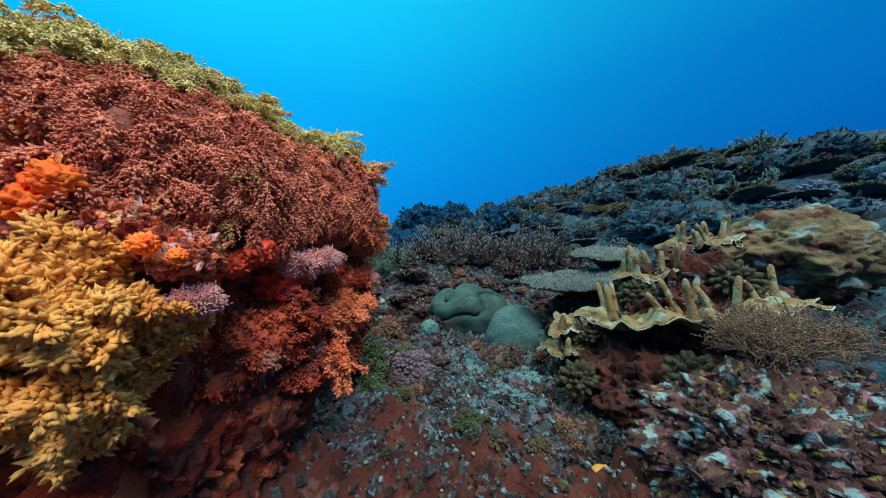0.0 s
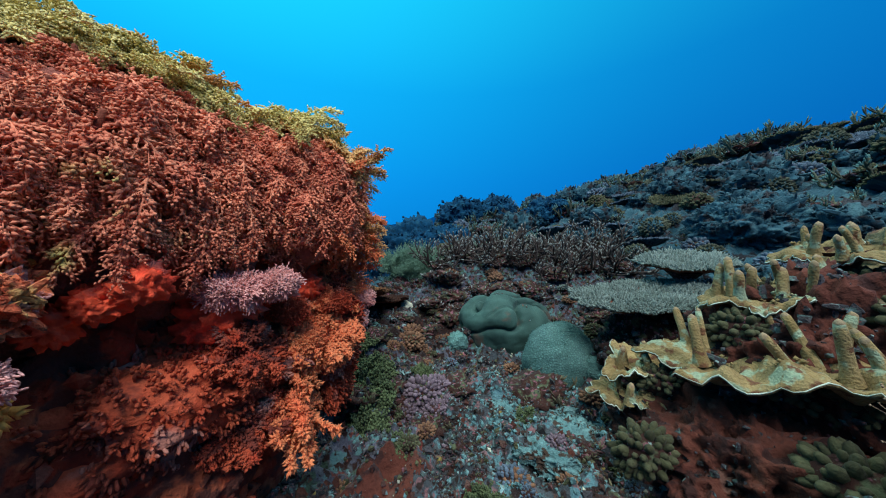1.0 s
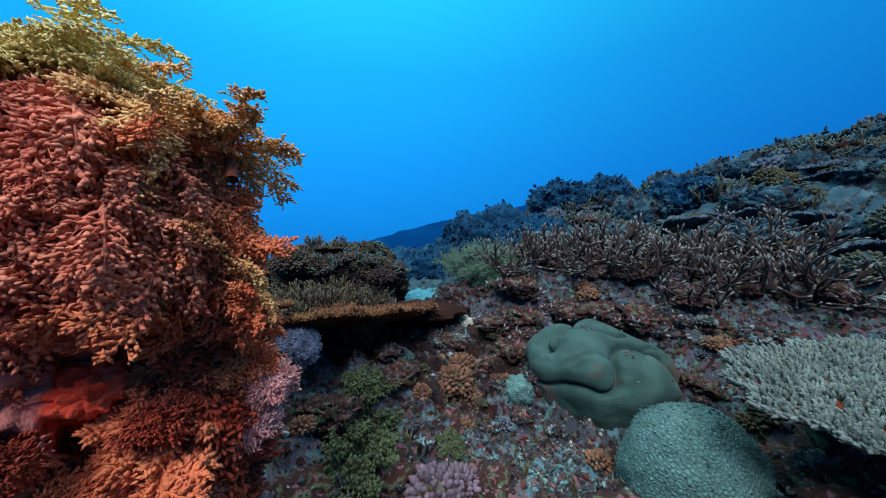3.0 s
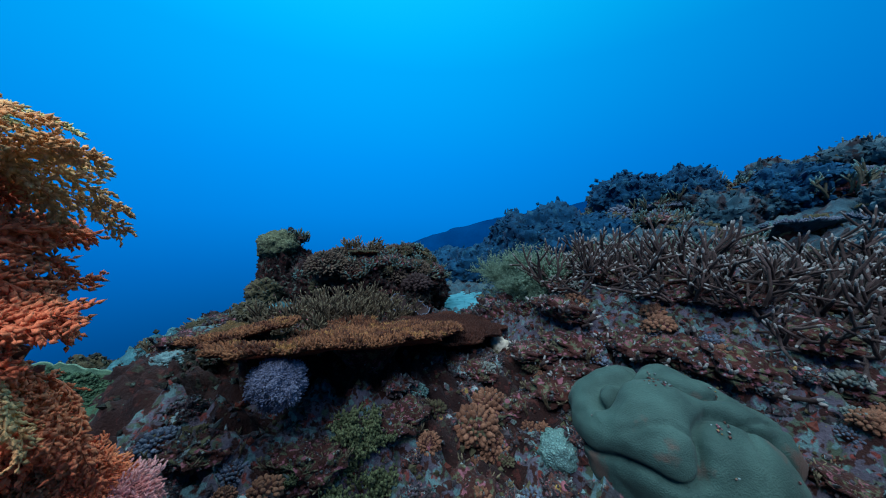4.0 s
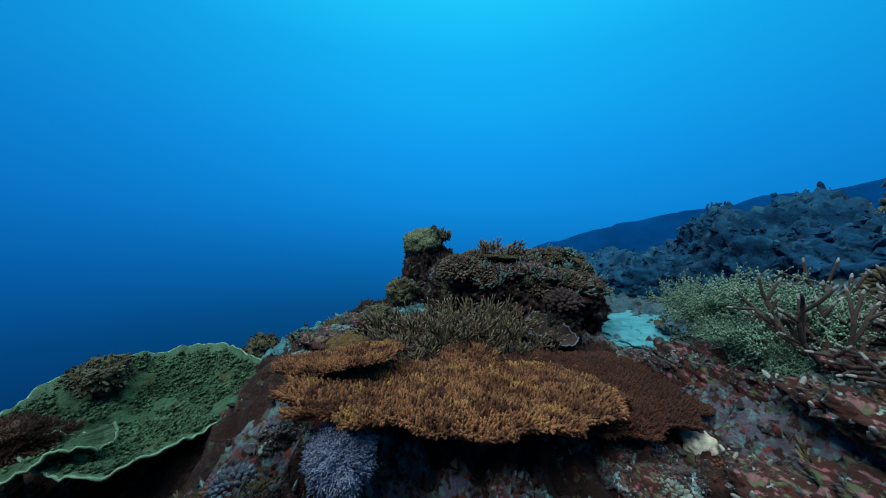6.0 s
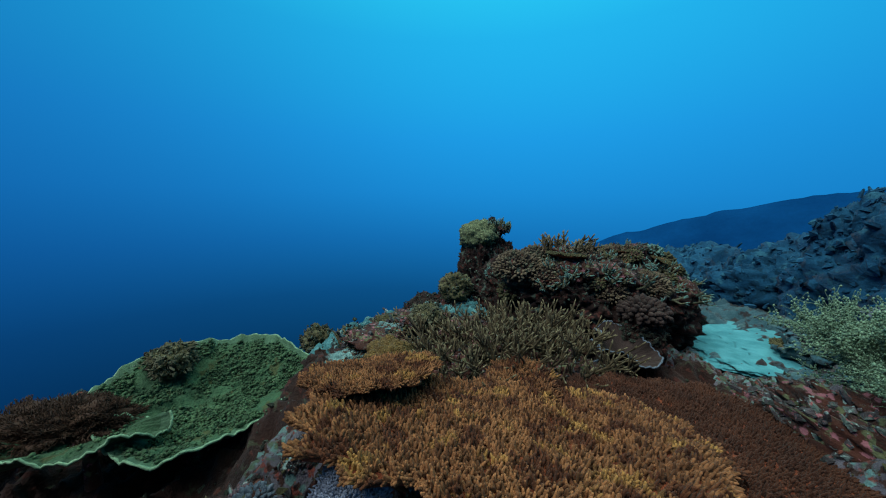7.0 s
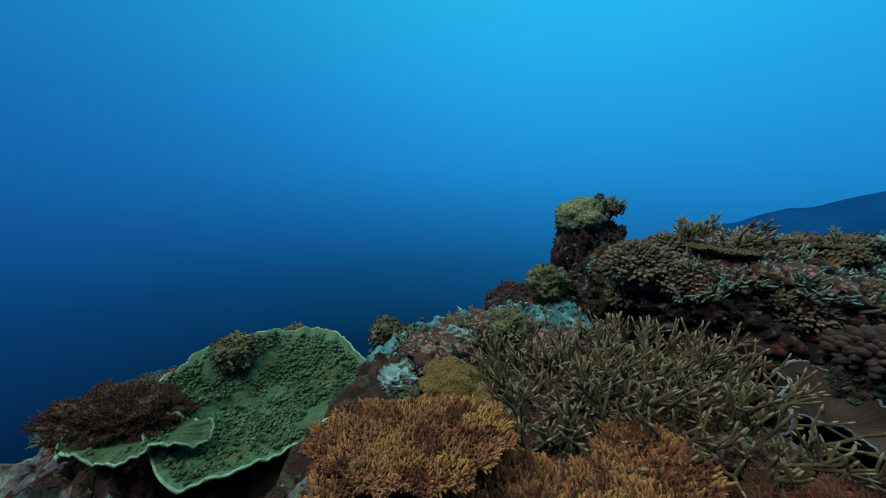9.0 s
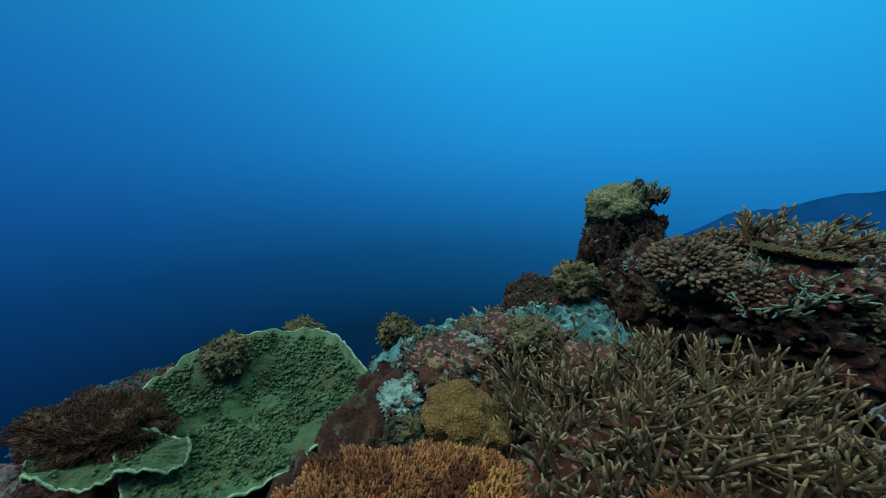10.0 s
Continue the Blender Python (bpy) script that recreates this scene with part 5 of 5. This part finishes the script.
FLOOR = [cauliflower(700, 0.045, BROWN_KNOB, "stony_coral", "small brown knobbly coral on the floor", "coral", 60, 0.26, 0.7, base=ROCK),
         cauliflower(701, 0.04, TABLE_OLIVE, "stony_coral", "small olive knobbly coral on the floor", "coral", 60, 0.26, 0.7, base=ROCK),
         crusted_rock(702, (0.05, 0.045, 0.03), PALE_CRUST, "small crusted rock on the floor"),
         crusted_rock(703, (0.06, 0.05, 0.03), ROCK, "dark crusted rock on the floor"),
         staghorn(704, STAG_OLIVE, "small branching coral on the floor", 12, 0.03, 0.006, 2, 0.1, 0.9),
         crusted_rock(705, (0.045, 0.055, 0.03), PALE_CRUST, "pink crusted rock on the floor"),
         crusted_rock(706, (0.06, 0.05, 0.025), SEABED, "turf-covered rock on the floor"),
         cauliflower(707, 0.035, BLUE, "stony_coral", "small blue-grey knobbly coral on the floor", "coral", 50, 0.24, 0.7, base=ROCK)]
poses = []
while len(poses) < 26:
    x, y = rng.uniform(-2.6, -1.55), rng.uniform(2.0, 3.6)
    poses.append(place(x, y, top(x, y) + 0.01, rng.uniform(0, 360), rng.uniform(0.8, 1.6), (rng.uniform(-15, 15), rng.uniform(-15, 15))))
put_many([copy_thing(FLOOR[k], Matrix.Identity(4)) for k in (1, 3, 4)], poses)
poses = []
while len(poses) < 220:
    x, y = rng.uniform(-1.35, 1.2), rng.uniform(1.15, 3.5)
    if (x < -0.5 and y < 1.6) or (x > 0.55 and 2.2 < y < 2.75) or (abs(x - 0.24) < 0.3 and abs(y - 3.03) < 0.3) or (x < -0.85 and y > 1.9):
        continue
    poses.append(place(x, y, top(x, y), rng.uniform(0, 360), rng.uniform(0.6, 1.3), (rng.uniform(-15, 15), rng.uniform(-15, 15))))
put_many(FLOOR, poses)

# Slope corals: BLUE and the far material put distance haze into their colours.
HEADS = [cauliflower(500, 0.10, TABLE_OLIVE, "stony_coral", "olive knobbly coral head on the reef slope", "coral", 110, 0.2, 0.8, base=ROCK),
         cauliflower(501, 0.10, BLUE, "stony_coral", "blue-grey knobbly coral head on the reef slope", "coral", 90, 0.24, 0.8, base=ROCK),
         table_coral(502, 0.17, 0.15, TABLE_OLIVE, "small olive table coral on the reef slope", 0.02, 0.02, 0.12, 900, 0.018, 0.005, FAR_HAZED),
         table_coral(503, 0.22, 0.17, BLUE, "grey-blue table coral on the reef slope", 0.02, 0.02, 0.14, 1000, 0.018, 0.005, FAR_HAZED),
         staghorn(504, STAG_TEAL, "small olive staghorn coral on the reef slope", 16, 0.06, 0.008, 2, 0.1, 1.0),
         cauliflower(505, 0.11, STAG_TEAL, "stony_coral", "grey-green domed coral on the reef slope", "coral", 260, 0.12, 0.8, base=FAR_HAZED),
         crusted_rock(506, (0.16, 0.14, 0.12), FAR_HAZED, "dark crusted rock on the reef slope", FAR_HAZED, 700, 0.024),
         crusted_rock(507, (0.20, 0.16, 0.10), FAR_HAZED, "haze-tinted rock on the reef slope", FAR_HAZED, 700, 0.024)]
rng = random.Random(9)
poses = []
for x, y, z in ((-2.75, 3.75, 0.90), (-2.7, 4.5, 0.90)):
    poses.append(place(x, y, z, rng.uniform(0, 360), rng.uniform(0.7, 1.1), (rng.uniform(-12, 12), rng.uniform(-12, 12))))
while len(poses) < 285:
    x, y = rng.uniform(-2.0, 6.5), rng.uniform(2.6, 9.0)
    if (x < 1.7 and y < 2.9) or (x < 1.3 and y < 4.3) or (x < -0.9 and y < 5.6) or (x < -0.2 and y < 4.6):
        continue
    far = 0.7 + 0.16 * math.hypot(x, y - 2)
    poses.append(place(x, y, top(x, y) + 0.04 * far, rng.uniform(0, 360), rng.uniform(0.7, 1.3) * far, (rng.uniform(-14, 14), rng.uniform(-22, 4))))
rng.shuffle(poses)
put_many(HEADS, poses)

# ---- sand and rubble ----

sand = thing("sand", blob((0.62, 0.95, 0.07), 6, 0.22, 2.0, 60.0, fine=0.05), SAND, "pale coral sand patch between the rocks", "sand", kind="structure")
sand.matrix_basis = place(-2.22, 5.75, 0.13, 10)
for k, (x, y, rx, ry) in enumerate(((0.42, 2.08, 0.17, 0.12), (0.30, 2.28, 0.14, 0.09), (0.48, 1.84, 0.15, 0.10), (0.20, 1.98, 0.10, 0.09), (0.34, 1.66, 0.12, 0.08))):
    skin = blob((rx, ry, 0.035), 5, 0.4, 2.4, 164.0 + k, fine=0.2, crag=0.2)
    o = thing("sand", skin, SILT, "pale silted crust on the gully floor", "sand", kind="structure")
    encrust(o, skin.v, (rx, ry, 0.035), SILT, 500, 0.002, 0.010, 164 + k)
    o.matrix_basis = place(x, y, top(x, y) + 0.005, 35 * k)
for k, (x, y, rx, ry) in enumerate(((-2.16, 2.10, 0.15, 0.10), (-1.96, 1.90, 0.09, 0.08), (-2.40, 2.22, 0.14, 0.10), (-2.10, 1.94, 0.10, 0.06))):
    o = thing("sand", blob((rx, ry, 0.045), 5, 0.4, 2.4, 64.0 + k, fine=0.2, crag=0.2), SILT, "pale blue-green silt pocket beside the leaf coral", "sand", kind="structure")
    o.matrix_basis = place(x, y, top(x, y) + 0.01, 35 * k)


def rubble(seed, material, count, lo, hi, label, box):
    rng = random.Random(seed)
    g = Geo()
    while len(g.f) < count * 8:
        x, y = rng.uniform(box[0], box[1]), rng.uniform(box[2], box[3])
        if noise.noise(Vector((x * 2.2 + seed, y * 2.2, seed))) < rng.uniform(-0.5, 0.45):
            continue
        r = lo + (hi - lo) * rng.random() ** 3
        g.lump((x, y, top(x, y) + r * 0.3), r, rng, rng.uniform(0.5, 1.6), wobble(rng, 1.0).normalized())
    return thing("rubble", g, material, label, "rubble", kind="stuff")


NEAR = (-1.3, 1.5, 0.7, 3.7)
GULLY = (-0.3, 1.5, 0.7, 2.9)
rubble(1, PALE, 600, 0.003, 0.012, "pale broken coral pieces on the floor", GULLY)
rubble(2, PALE_CRUST, 2600, 0.003, 0.020, "pink and pale crusted rubble on the floor", GULLY)
rubble(9, MAROON, 1800, 0.003, 0.020, "dark maroon rubble on the floor", NEAR)
rubble(3, CRUST_MIX, 8000, 0.004, 0.026, "dark crusted rubble on the floor", (-1.3, 2.4, 0.6, 5.2))
rubble(7, TEAL_CRUST, 2600, 0.004, 0.022, "dark rubble below the staghorn coral", (-3.2, -1.3, 0.6, 5.2))
rubble(8, SILT, 1500, 0.003, 0.020, "pale silted bits at the drop-off", (-3.4, -2.15, 1.4, 2.7))
rubble(6, SILT, 7000, 0.003, 0.013, "pale crusted bits in the gully", (-0.1, 0.95, 1.3, 2.55))
rubble(4, SILT, 1500, 0.003, 0.016, "pale blue-green silted bits on the floor", GULLY)
rubble(5, TABLE_OLIVE, 6000, 0.003, 0.018, "olive turf clumps on the floor", (-1.3, 2.6, 0.6, 5.2))
